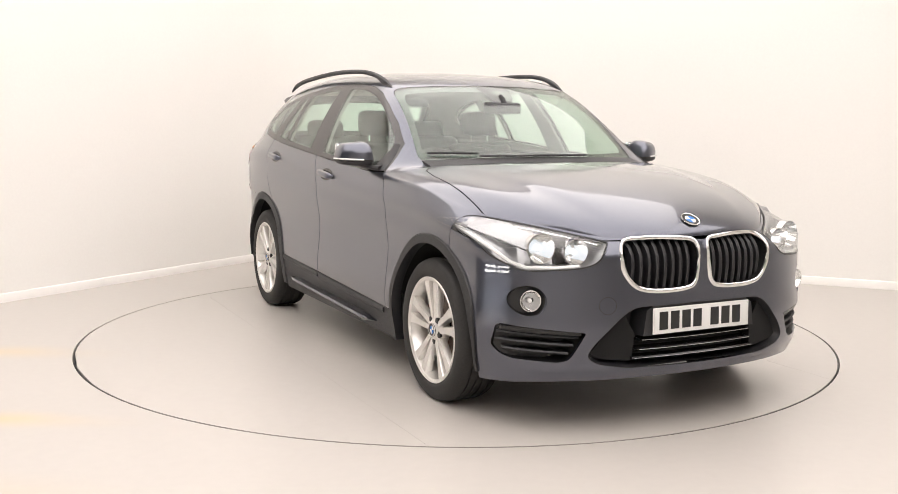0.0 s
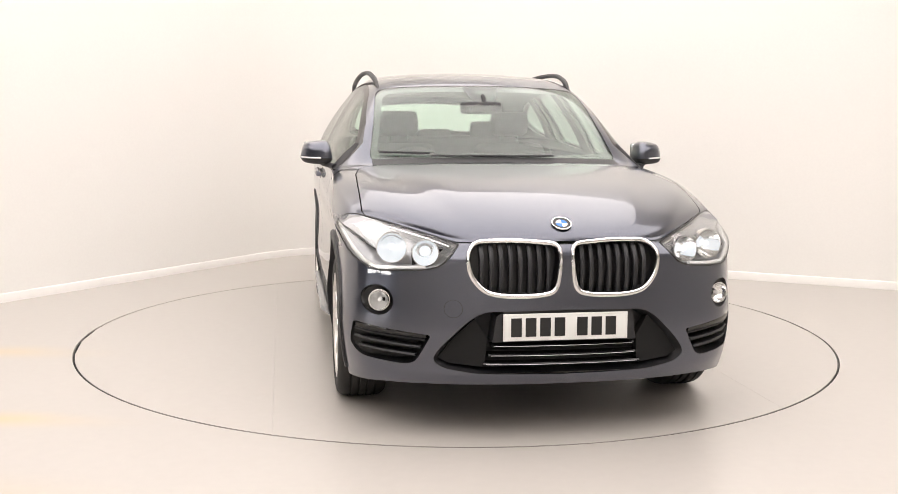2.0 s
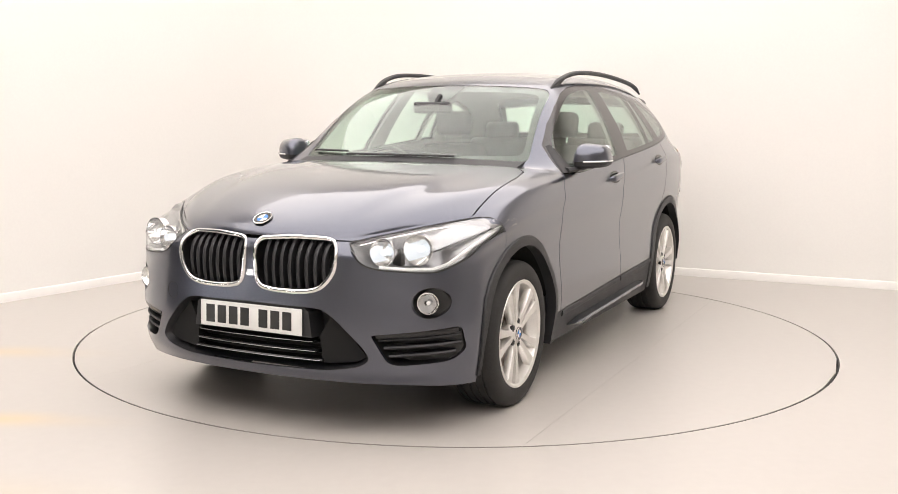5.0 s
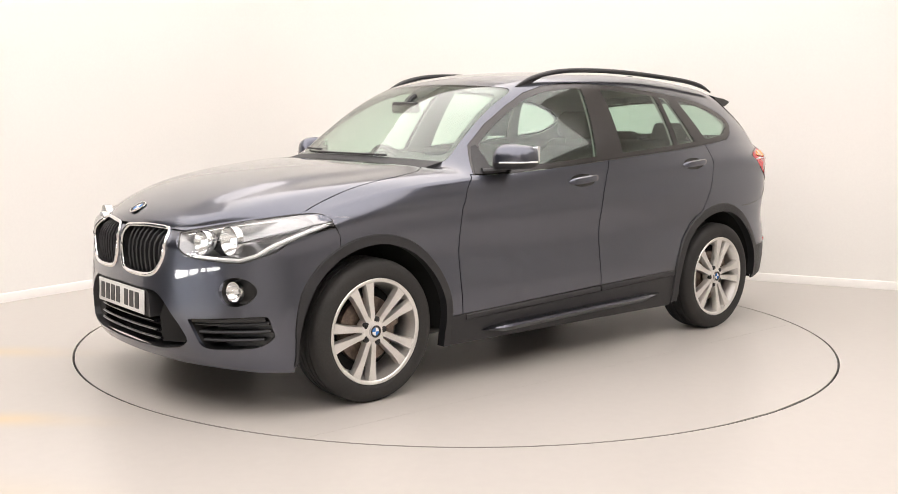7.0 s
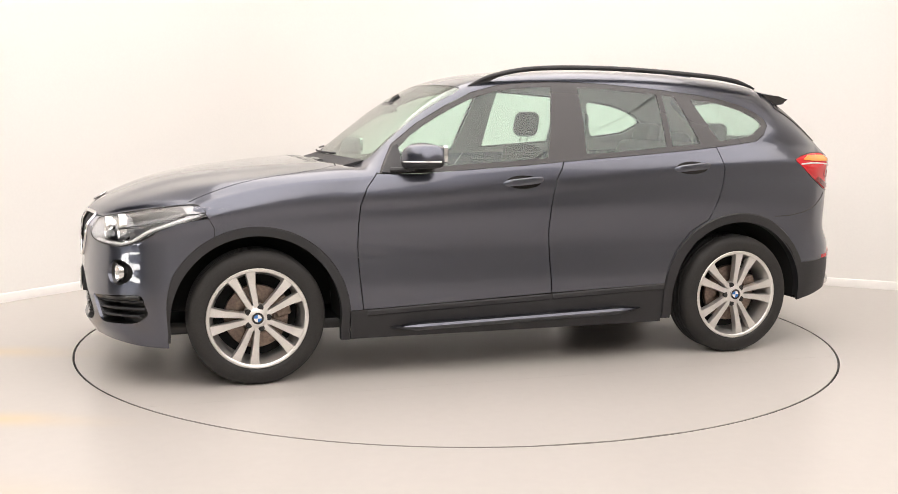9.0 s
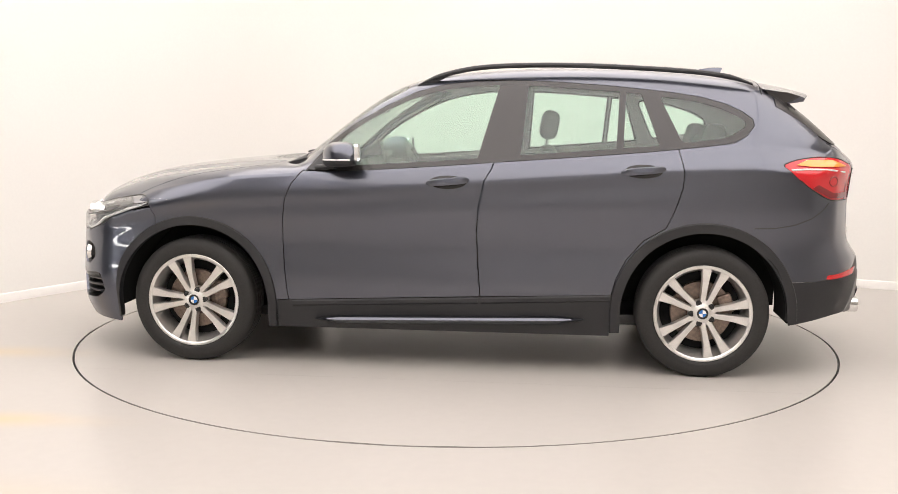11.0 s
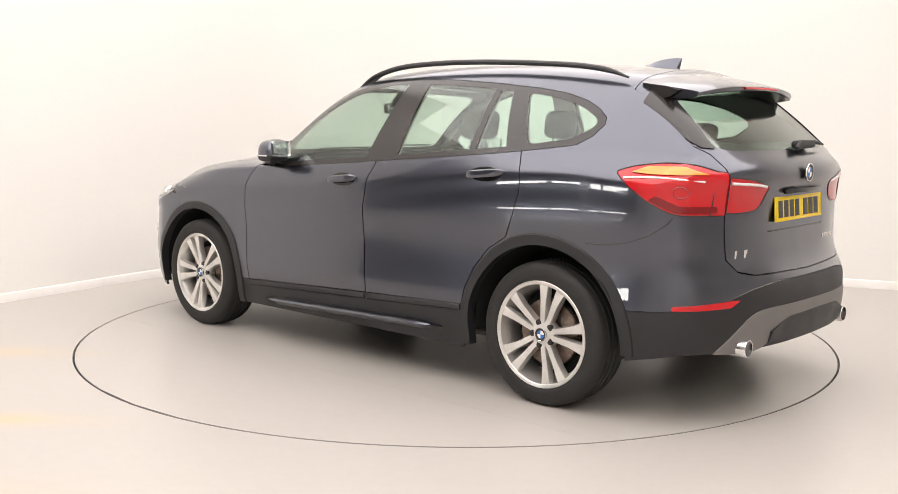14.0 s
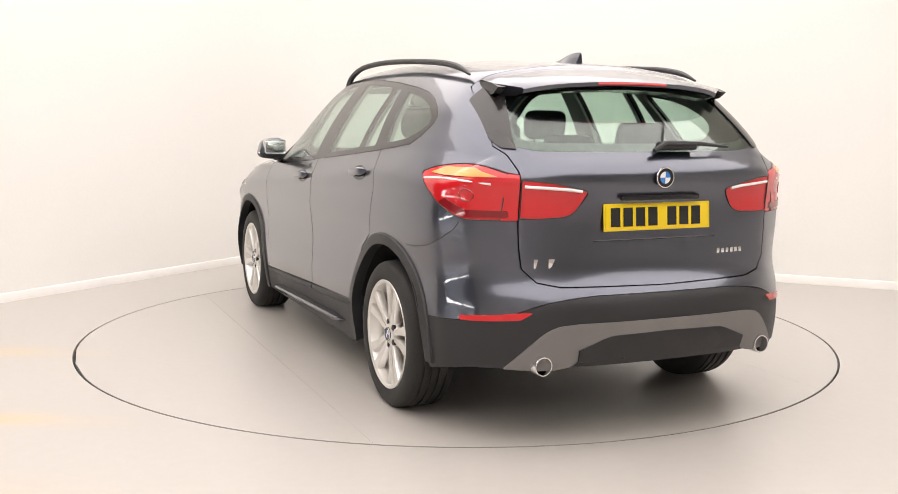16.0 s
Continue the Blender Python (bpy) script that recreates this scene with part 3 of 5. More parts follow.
# ---------------------------------------------------------------- outlines on the skin
DLO = [(-.615, 1.030), (-.80, 1.030), (-1.05, 1.045), (-1.36, 1.066), (-1.59, 1.084), (-1.81, 1.101), (-2.10, 1.123), (-2.38, 1.146),
       (-2.65, 1.174), (-2.80, 1.193), (-2.865, 1.230), (-2.905, 1.280), (-2.900, 1.312), (-2.85, 1.350), (-2.77, 1.388), (-2.65, 1.422), (-2.5, 1.446),
       (-2.22, 1.476), (-1.93, 1.498), (-1.67, 1.508), (-1.48, 1.503), (-1.32, 1.484), (-1.17, 1.444), (-1.01, 1.369), (-.85, 1.277), (-.71, 1.170)]


def dlo_low(x):
    return float(linear([(a, b) for a, b in DLO[:10]], x))


def dlo_top(x):
    return float(linear([(a, b) for a, b in DLO[12:]], x))


def span(x0, x1, step, fn, d):
    n = max(2, int(abs(x1 - x0) / step))
    return [(x0 + (x1 - x0) * k / n, fn(x0 + (x1 - x0) * k / n) + d) for k in range(n + 1)]


FRAME = 0.026
PANE_F = [*span(-.735, -1.515, .08, dlo_low, FRAME), *span(-1.615, -.80, .08, dlo_top, -FRAME), (-.735, 1.155)]
PANE_R = [*span(-1.735, -2.215, .08, dlo_low, FRAME), *span(-2.235, -1.765, .08, dlo_top, -FRAME)]
PANE_S = [(-2.250, dlo_low(-2.25) + FRAME), (-2.43, dlo_low(-2.43) + FRAME), (-2.345, dlo_top(-2.345) - FRAME), (-2.268, dlo_top(-2.268) - FRAME)]
PANE_Q = rounded([(-2.545, dlo_low(-2.545) + FRAME), (-2.77, dlo_low(-2.77) + FRAME + .004), (-2.868, 1.275), (-2.862, 1.308), (-2.76, 1.362),
                  (-2.62, 1.402), (-2.435, dlo_top(-2.435) - FRAME)], 0.03)
DOOR_F = [(-.600, 1.029), (-.545, .960), (-.512, .88), (-.500, .78), (-.498, .66), (-.508, .50), (-.525, .352), (-1.535, .395), (-1.522, .55),
          (-1.512, .73), (-1.520, .85), (-1.55, .995), (-1.585, 1.050), (-1.61, 1.12), (-1.68, 1.50), (-1.48, 1.56), (-1.1, 1.48), (-.75, 1.25)]
DOOR_F_BODY = [p for p in DOOR_F[:13]] + [(-1.595, 1.0835), *span(-1.55, -.62, .1, dlo_low, -.003)]
DOOR_R_BODY = [(-1.602, 1.0835), (-1.591, 1.050), (-1.556, .995), (-1.526, .85), (-1.518, .73), (-1.528, .55), (-1.541, .395), (-2.205, .418),
               (-2.225, .50), (-2.275, .60), (-2.36, .70), (-2.470, .765), (-2.515, .87), (-2.545, .97), (-2.551, 1.04), (-2.538, 1.10), (-2.522, 1.157),
               *span(-2.50, -1.64, .1, dlo_low, -.003)]
LAMP = rounded([(0.425, 0.799), (0.5, 0.716), (0.56, 0.699), (0.72, 0.688), (0.77, 0.688), (0.845, 0.736), (0.905, 0.854), (0.905, 0.868), (0.815, 0.89), (.62, .849)],
               [.006, .03, .04, .02, .03, .03, .01, .012, .03, .08])
GRILLE = rounded([(0.026, 0.804), (0.024, 0.716), (0.04, 0.614), (0.11, 0.599), (0.25, 0.596), (0.335, 0.613), (0.39, 0.681), (0.4, 0.761), (0.36, 0.808), (.20, .816)],
                 [.040, .05, .045, .04, .06, .06, .06, .045, .045, .05])
LOWER = rounded([(0, 0.411), (0, 0.274), (0.36, 0.278), (0.495, 0.3), (0.54, 0.334), (0.5, 0.394), (0.4, 0.494), (0.335, 0.534), (0, .541)], [0, 0, .03, .03, .03, .03, .04, .04, 0])
INTAKE = rounded([(0.54, 0.434), (0.84, 0.464), (0.85, 0.366), (0.815, 0.321), (0.64, 0.308), (.60, .321)], [.015, .02, .02, .03, .03, .02])
FOG = [(.748 + .062 * math.cos(t), .564 + .062 * math.sin(t)) for t in np.linspace(0, 2 * math.pi, 28, endpoint=False)]
SCREEN_O = rounded([(-.1, 1.058), (.675, 1.080), (.650, 1.18), (.592, 1.462), (.50, 1.478), (.25, 1.490), (-.1, 1.494)], [0, .05, .1, .05, .1, .1, 0])
BONNET = [(0.918, -0.1), (0.918, 0.3), (0.718, 0.425), (0.678, 0.47), (0.538, 0.62), (0.453, 0.745), (0.3, 0.78), (0.03, 0.778), (-0.2, 0.77), (-0.34, 0.745), (-0.42, 0.68),
          (-0.45, 0.45), (-0.44, 0.2), (-0.43, -0.1)]
TAIL_OUT = rounded([(-3.035, 1.088), (-3.10, 1.112), (-3.22, 1.128), (-3.34, 1.118), (-3.408, 1.088), (-3.60, 1.07), (-3.60, .912), (-3.36, .908), (-3.28, .910), (-3.16, .978)],
                   [.012, .04, .05, .03, .02, 0, 0, .02, .04, .05])
TAIL_IN = rounded([(.606, .916), (.606, 1.068), (.48, 1.055), (.345, 1.025), (.336, 1.010), (.385, .935), (.43, .918)], [.004, .01, .03, .02, .01, .03, .03])
REARGLASS = rounded([(-.1, 1.172), (.50, 1.176), (.585, 1.192), (.600, 1.215), (.560, 1.40), (.50, 1.448), (-.1, 1.470)], [0, .03, .03, .03, .05, .05, 0])
TAILGATE = [(-.1, .640), (.46, .650), (.545, .668), (.595, .72), (.605, .80), (.609, .92), (.609, 1.10), (.628, 1.165), (.655, 1.195), (.640, 1.30), (.610, 1.42),
            (.575, 1.50), (-.1, 1.62)]
REFLECT = rounded([(.805, .510), (.800, .530), (.61, .552), (.575, .552), (.62, .522)], .006)


def arch(cx, r, z=.325, n=40):
    return [(cx + r * math.cos(t), z + r * 1.0 * math.sin(t)) for t in np.linspace(0, math.pi, n)] + [(cx - r, -.1), (cx + r, -.1)]


ARCH_F, ARCH_R = arch(0.0, .418), arch(-2.67, .425)


def cut_y(pts, lo=.30, hi=1.3):
    return prism(pts, "y", lo, hi)


def low_line(x):
    """Lower edge of the paint along the doors."""
    return .352 + (.420 - .352) * (x + .525) / (-2.205 + .525)


def build_body():
    I, D = "INTERSECT", "DIFFERENCE"
    arches = [(D, cut_y(ARCH_F, .45)), (D, cut_y(ARCH_R, .45))]
    # doors
    gf, gr = grown(DOOR_F_BODY, .005), grown(DOOR_R_BODY, .005)
    doors_f = panel("front_door", SHELL, [(I, cut_y(DOOR_F_BODY))], PAINT, label="grey-blue metallic front door")
    doors_r = panel("rear_door", SHELL, [(I, cut_y(DOOR_R_BODY)), (D, cut_y(grown(arch(-2.67, .47), .002)))], PAINT, label="grey-blue metallic rear door")
    # glass and its black frames
    panes = [PANE_F, PANE_R, PANE_S, PANE_Q]
    panel("window_frame", SHELL, [(I, cut_y(DLO))] + [(D, cut_y(p)) for p in panes], TRIM_BLACK, label="gloss black window surround")
    for nm, p in zip(("front_door_glass", "rear_door_glass", "fixed_rear_glass", "quarter_glass"), panes):
        panel(nm, SHEET, [(I, cut_y(grown(p, .0)))], GLASS, label="clear tinted side window")
    panel("windscreen", SHEET, [(I, prism(SCREEN_O, "x", -1.35, -.30))], SCREEN, side="both", label="clear raked windscreen")
    panel("rear_window", SHEET, [(I, prism(REARGLASS, "x", -3.7, -3.03))], GLASS, side="both", label="sloping heated rear window")
    # bonnet and lamps
    bon = prism(BONNET, "z", .70, 1.2)
    lamp = prism(LAMP, "x", .10, 1.2)
    lamp_g = prism(grown(LAMP, .004), "x", .10, 1.2)
    bon_g = prism(grown(BONNET, .005), "z", .802, 1.2)
    grille_g = prism(GRILLE, "x", .4, 1.2)
    front_zone = prism([(.44, -.1), (.95, -.1), (.95, 1.0), (.44, 1.0)], "y", -.5, 1.5)
    panel("bonnet", SHELL, [(I, bon), (D, grille_g.copy()), (D, lamp_g.copy()), (D, prism([(-1, .0), (1, .0), (1, .806), (.44, .806), (0, .816), (-.44, .806), (-1, .806)], "x", .6, 1.2))], PAINT, side="both", label="long sculpted grey-blue bonnet")
    panel("headlight_lens", SHEET, [(I, lamp)], CLEAR, label="clear headlight lens")
    # tail
    tail_out_g = prism(grown(TAIL_OUT, .003), "y", .52, 1.3)
    tail_out = prism(TAIL_OUT, "y", .612, 1.3)
    tail_in_g = prism(grown(TAIL_IN, .003), "x", -3.8, -3.3)
    panel("tail_light", SHEET, [(I, tail_out)], RED_LENS, label="red wraparound tail light lens")
    panel("tailgate_light", SHEET, [(I, prism(TAIL_IN, "x", -3.8, -3.3))], RED_LENS, label="red tail light lens on the tailgate")
    tg = prism(TAILGATE, "x", -3.75, -2.965)
    tg_g = prism(grown(TAILGATE, .0055), "x", -3.75, -2.961)
    panel("tailgate", SHELL, [(I, tg), (D, prism(grown(REARGLASS, .001), "x", -3.75, -3.028)), (D, tail_in_g.copy())], PAINT, side="both", label="grey-blue tailgate with number plate recess")
    # black lower parts: sills, rear bumper skirt
    sill = [(-.30, low_line(-.30) - .004), (-2.5, low_line(-2.5) - .004), (-2.5, .0), (-.30, .0)]
    sill_g = [(-.30, low_line(-.30)), (-2.5, low_line(-2.5)), (-2.5, .0), (-.30, .0)]
    panel("sill_cover", SHELL, [(I, cut_y(sill)), (D, cut_y(arch(0, .46), .45)), (D, cut_y(arch(-2.67, .468), .45))], BLACK, label="matt black sill cladding")
    skirt = [(-2.95, .492), (-3.22, .500), (-3.28, .506), (-3.44, .535), (-3.50, .585), (-3.54, .612), (-3.9, .632), (-3.9, .0), (-2.95, .0)]
    panel("rear_bumper_skirt", SHELL, [(I, cut_y(skirt, -.5)), (D, cut_y(arch(-2.67, .43), .45)),
                                       (D, cut_y([(-2.9, .255), (-3.06, .268), (-3.33, .322), (-3.8, .345), (-3.8, -.1), (-2.9, -.1)], -.5))], BLACK, side="both", label="matt black lower rear bumper")
    # front bumper: everything before the wheel and below the lamps
    fb = [(.20, .10), (1.0, .10), (1.0, .851), (.47, .876), (.24, .851), (.20, .78)]
    holes = [(D, lamp_g.copy()), (D, grille_g.copy()), (D, prism(LOWER, "x", .4, 1.2)), (D, prism(INTAKE, "x", .3, 1.2)), (D, prism(FOG, "x", .3, 1.2))]
    panel("front_bumper", SHELL, [(I, cut_y(fb, -.5))] + holes + [(D, bon_g.copy()), (D, cut_y(arch(0, .418), .45))], PAINT, side="both", label="grey-blue front bumper")
    # all that is left of the shell
    rest = [(D, cut_y(gf)), (D, cut_y(gr)), (D, cut_y(grown(DLO, .003))), (D, prism(grown(SCREEN_O, .002), "x", -1.35, -.30)), (D, bon_g), (D, tail_out_g), (D, tg_g),
            (D, cut_y(sill_g)), (D, cut_y(grown(skirt, .003), -.5)), (D, cut_y(grown(fb, .003), -.5))] + arches
    panel("body_shell", SHELL, rest, PAINT, side="both", label="grey-blue metallic body with roof and wings")


DARK_RED = material("dark_red_lens", (0.20, 0.004, 0.008), 0.12, 0, Coat_Weight=0.5)
RED_LENS = material("red_lens", (0.56, 0.012, 0.018), 0.10, 0, Coat_Weight=0.5)
build_body()

# ---------------------------------------------------------------- fittings on the car
BULB = glow_material("side_light_glow", (0.85, 0.92, 1.0), 0.8)
AMBER = material("amber_lens", (0.80, 0.30, 0.05), 0.1, 0, Coat_Weight=0.5)
WHITE_LENS = material("white_lens", (0.8, 0.8, 0.8), 0.15, 0, Coat_Weight=0.5)
PLATE_WHITE = material("white_plate", (0.80, 0.80, 0.78), 0.25)
PLATE_YELLOW = material("yellow_plate", (0.80, 0.58, 0.015), 0.25)
PLATE_BLACK = material("plate_black", (0.012, 0.012, 0.012), 0.35)
BLUE = material("badge_blue", (0.05, 0.20, 0.55), 0.2)
MIRROR = material("mirror_glass", (0.85, 0.87, 0.88), 0.02, 1.0)
SKID = grain(material("grey_skid_plastic", (0.165, 0.155, 0.150), 0.5), 500, 0.1, 0.15, 0.05, 3, 6, 0.08)
LAMP_GREY = material("lamp_housing", (0.62, 0.62, 0.63), 0.28, 0.85)
HOUSING = material("dark_lamp_housing", (0.36, 0.36, 0.37), 0.28, 0.75)
SOOT = material("matt_black", (0.008, 0.008, 0.008), 0.95)


def fit(name, bm, mat, parent=None, label="", m=None):
    """A part on the car in car space, or on one of its parts."""
    if parent is None:
        return part(name, bm, mat, car, label, SHIFT @ (m or Matrix()))
    return part(name, bm, mat, parent, label, m)


def both_sides(name, bm, mat, label="", parents=None):
    """A part and its mirror image on the other side."""
    out = []
    me = smooth(from_bm(name, bm))
    for k, flip in enumerate((False, True)):
        m2 = me
        if flip:
            b2 = bmesh.new()
            b2.from_mesh(me)
            for v in b2.verts:
                v.co.y *= -1
            bmesh.ops.reverse_faces(b2, faces=b2.faces)
            m2 = bpy.data.meshes.new(name)
            b2.to_mesh(m2)
            b2.free()
        m2.materials.clear()
        m2.materials.append(mat)
        p = parents[k] if parents else car
        out.append(part(name, m2, None, p, label, None if parents else SHIFT))
    return out


def bucket(outline, axis, depth, shrink=0.9, lip=0.004, sign=1):
    """A closed-back recess behind an outline on the skin."""
    front = [on_skin(axis, a, b, -lip, sign) for a, b in outline]
    mid = sum(front, Vector()) / len(front)
    back = []
    k = {"x": 0, "y": 1, "z": 2}[axis]
    for p in front:
        q = mid + (p - mid) * shrink
        q[k] = (p[k] * 0.55 + mid[k] * 0.45) - depth * sign
        back.append(q)
    bm = bmesh.new()
    f = [bm.verts.new(p) for p in front]
    b = [bm.verts.new(p) for p in back]
    n = len(f)
    for i in range(n):
        bm.faces.new((f[i], f[(i + 1) % n], b[(i + 1) % n], b[i]))
    bm.faces.new(b)
    return bm


def rim_on(outline, axis, r, out=0.0, sign=1, flat=1.0, closed=True, seg=8):
    return tube([on_skin(axis, a, b, out, sign) for a, b in outline], r, seg, closed, flat)


def zrange(outline, y):
    """Where an upright line at y crosses an outline."""
    zs = []
    n = len(outline)
    for i in range(n):
        (a, za), (b, zb) = outline[i], outline[(i + 1) % n]
        if (a - y) * (b - y) < 0:
            zs.append(za + (zb - za) * (y - a) / (b - a))
    return (min(zs), max(zs)) if len(zs) > 1 else None


def yrange(outline, z):
    r = zrange([(b, a) for a, b in outline], z)
    return r


# ---- wheels
def wheel_mesh():
    """Tyre, rim, spokes and the rest about the wheel's axis; outside is +y."""
    R = 0.336
    side = [(.245, .1), (.253, .108), (.265, .112), (.290, .1125), (.312, .108), (.326, .096), (.332, .083)]
    prof = [(r, y) for r, y in side]
    grooves = []
    for y0 in (.055, .018, -.018, -.055):
        grooves += [(R, y0 + .006), (R - .007, y0 + .004), (R - .007, y0 - .004), (R, y0 - .006)]
    prof += grooves + [(r, -y) for r, y in reversed(side)] + [(.235, -.095), (.235, .095), side[0]]
    tyre = lathe(prof, 72)
    rim = lathe([(.246, .1005), (.2485, .106), (.246, .1085), (.236, .107), (.230, .102), (.226, .085), (.214, .060), (.208, .0), (.21, -.09), (.235, -.1), (.238, -.098),
                 (.216, -.08), (.2185, .0), (.222, .05), (.236, .085), (.246, .1005)], 72)
    return tyre, rim


def spoke_bm(sgn):
    """One spoke of a pair, along +x, its face chamfered."""
    bm = bmesh.new()
    rows = []
    for r, off, w, top, deep in ((.040, .013, .015, .088, .035), (.085, .020, .0165, .092, .034), (.150, .031, .0195, .097, .034), (.205, .043, .0255, .101, .032), (.2325, .050, .031, .1008, .022)):
        c = off * sgn
        ws = w * (1.0 if r < .2 else 1.15)
        rows.append([bm.verts.new((r, y, z)) for z, y in
                     ((c - w, top - deep), (c - w * .95, top - .012), (c - w * .76, top), (c + ws * .76, top), (c + w * .95, top - .012), (c + w, top - deep))])
    for a, b in zip(rows, rows[1:]):
        for k in range(6):
            bm.faces.new((a[k], a[(k + 1) % 6], b[(k + 1) % 6], b[k]))
    bm.faces.new(rows[0]), bm.faces.new(rows[-1])
    return bm


def roundel(parent, m, r=.041, name="badge"):
    """A round emblem of plain shapes: dark ring, blue and white quarters."""
    ring = lathe([(0, 0), (r, 0), (r, .005), (r * .93, .007), (r * .64, .0062), (r * .62, .0045), (0, .0045)], 32, "z")
    b = part(name, ring, PLATE_BLACK, parent, "round emblem with blue and white quarters", m)
    edge = lathe([(r * .99, .003), (r * 1.04, .004), (r * 1.02, .008), (r * .92, .0075), (r * .92, .003)], 32, "z")
    part("emblem_ring", edge, CHROME, b)
    for k in range(4):
        q = bmesh.new()
        vs = [q.verts.new((0, 0, .006))] + [q.verts.new((r * .6 * math.cos(t), r * .6 * math.sin(t), .006)) for t in np.linspace(k * math.pi / 2, (k + 1) * math.pi / 2, 8)]
        lo = [q.verts.new((v.co.x, v.co.y, .004)) for v in vs]
        q.faces.new(vs)
        for i in range(len(vs)):
            q.faces.new((vs[i], vs[(i + 1) % len(vs)], lo[(i + 1) % len(vs)], lo[i]))
        part("quarter", q, BLUE if k % 2 else WHITE_LENS, b)
    return b


def wheels():
    tyre, rim = wheel_mesh()
    tyre_me, rim_me = smooth(from_bm("tyre", tyre), 50), smooth(from_bm("rim", rim))
    spoke_me = [smooth(from_bm("spoke", spoke_bm(s)), 30) for s in (1, -1)]
    hub_me = smooth(from_bm("hub", lathe([(0, .095), (.036, .095), (.042, .092), (.066, .084), (.071, .074), (.070, .04), (.05, .03), (0, .03)], 40)))
    disc_me = smooth(from_bm("disc", lathe([(.05, .02), (.085, .02), (.085, .035), (.155, .035), (.157, .03), (.157, .008), (.155, .004), (.05, .004)], 48)))
    barrel_me = smooth(from_bm("well", lathe([(0, -.02), (.205, -.02), (.205, -.03), (0, -.03)], 40)))
    bolt_me = smooth(from_bm("bolt", lathe([(0, .0935), (.0075, .0935), (.009, .092), (.0095, .0905), (.0150, .0905), (.0155, .088), (.0155, .07)], 16)))
    cal = box(.10, .05, .075, .012, (0, .03, 0), 3)
    cal_me = smooth(from_bm("caliper", cal))
    for me, mt in ((tyre_me, RUBBER), (rim_me, ALLOY), (spoke_me[0], ALLOY), (spoke_me[1], ALLOY), (hub_me, ALLOY), (disc_me, DISC_IRON), (barrel_me, SOOT), (bolt_me, PLATE_BLACK), (cal_me, DISC_IRON)):
        me.materials.append(mt)
    for x, starts in ((0.0, (2.0, 56.0)), (-2.67, (39.0, 20.0))):
        for sgn, start in zip((1, -1), starts):
            turn = 0 if sgn > 0 else 180
            w = part("wheel", tyre_me, None, car, "alloy wheel with five double spokes and black tyre", SHIFT @ pose(x, .776 * sgn, .331, 0, 0, turn))
            w.name = "wheel"
            part("rim", rim_me, None, w, "bright alloy rim")
            for k in range(5):
                a = start + 72 * k
                for s in spoke_me:
                    part("spoke", s, None, w, "", pose(0, 0, 0, 0, a, 0))
                part("wheel_bolt", bolt_me, None, w, "", pose(0, 0, 0, 0, a + 36, 0) @ pose(.054, 0, 0))
            part("hub", hub_me, None, w)
            part("brake_disc", disc_me, None, w, "lightly rusted brake disc")
            part("backing_plate", barrel_me, None, w)
            part("brake_caliper", cal_me, None, w, "", pose(0, 0, 0, 0, 200 if sgn > 0 else -20, 0) @ pose(.13, 0, 0, 0, 90, 0))
            roundel(w, pose(0, .0945, 0, -90, 0, 0), .031, "centre_cap")


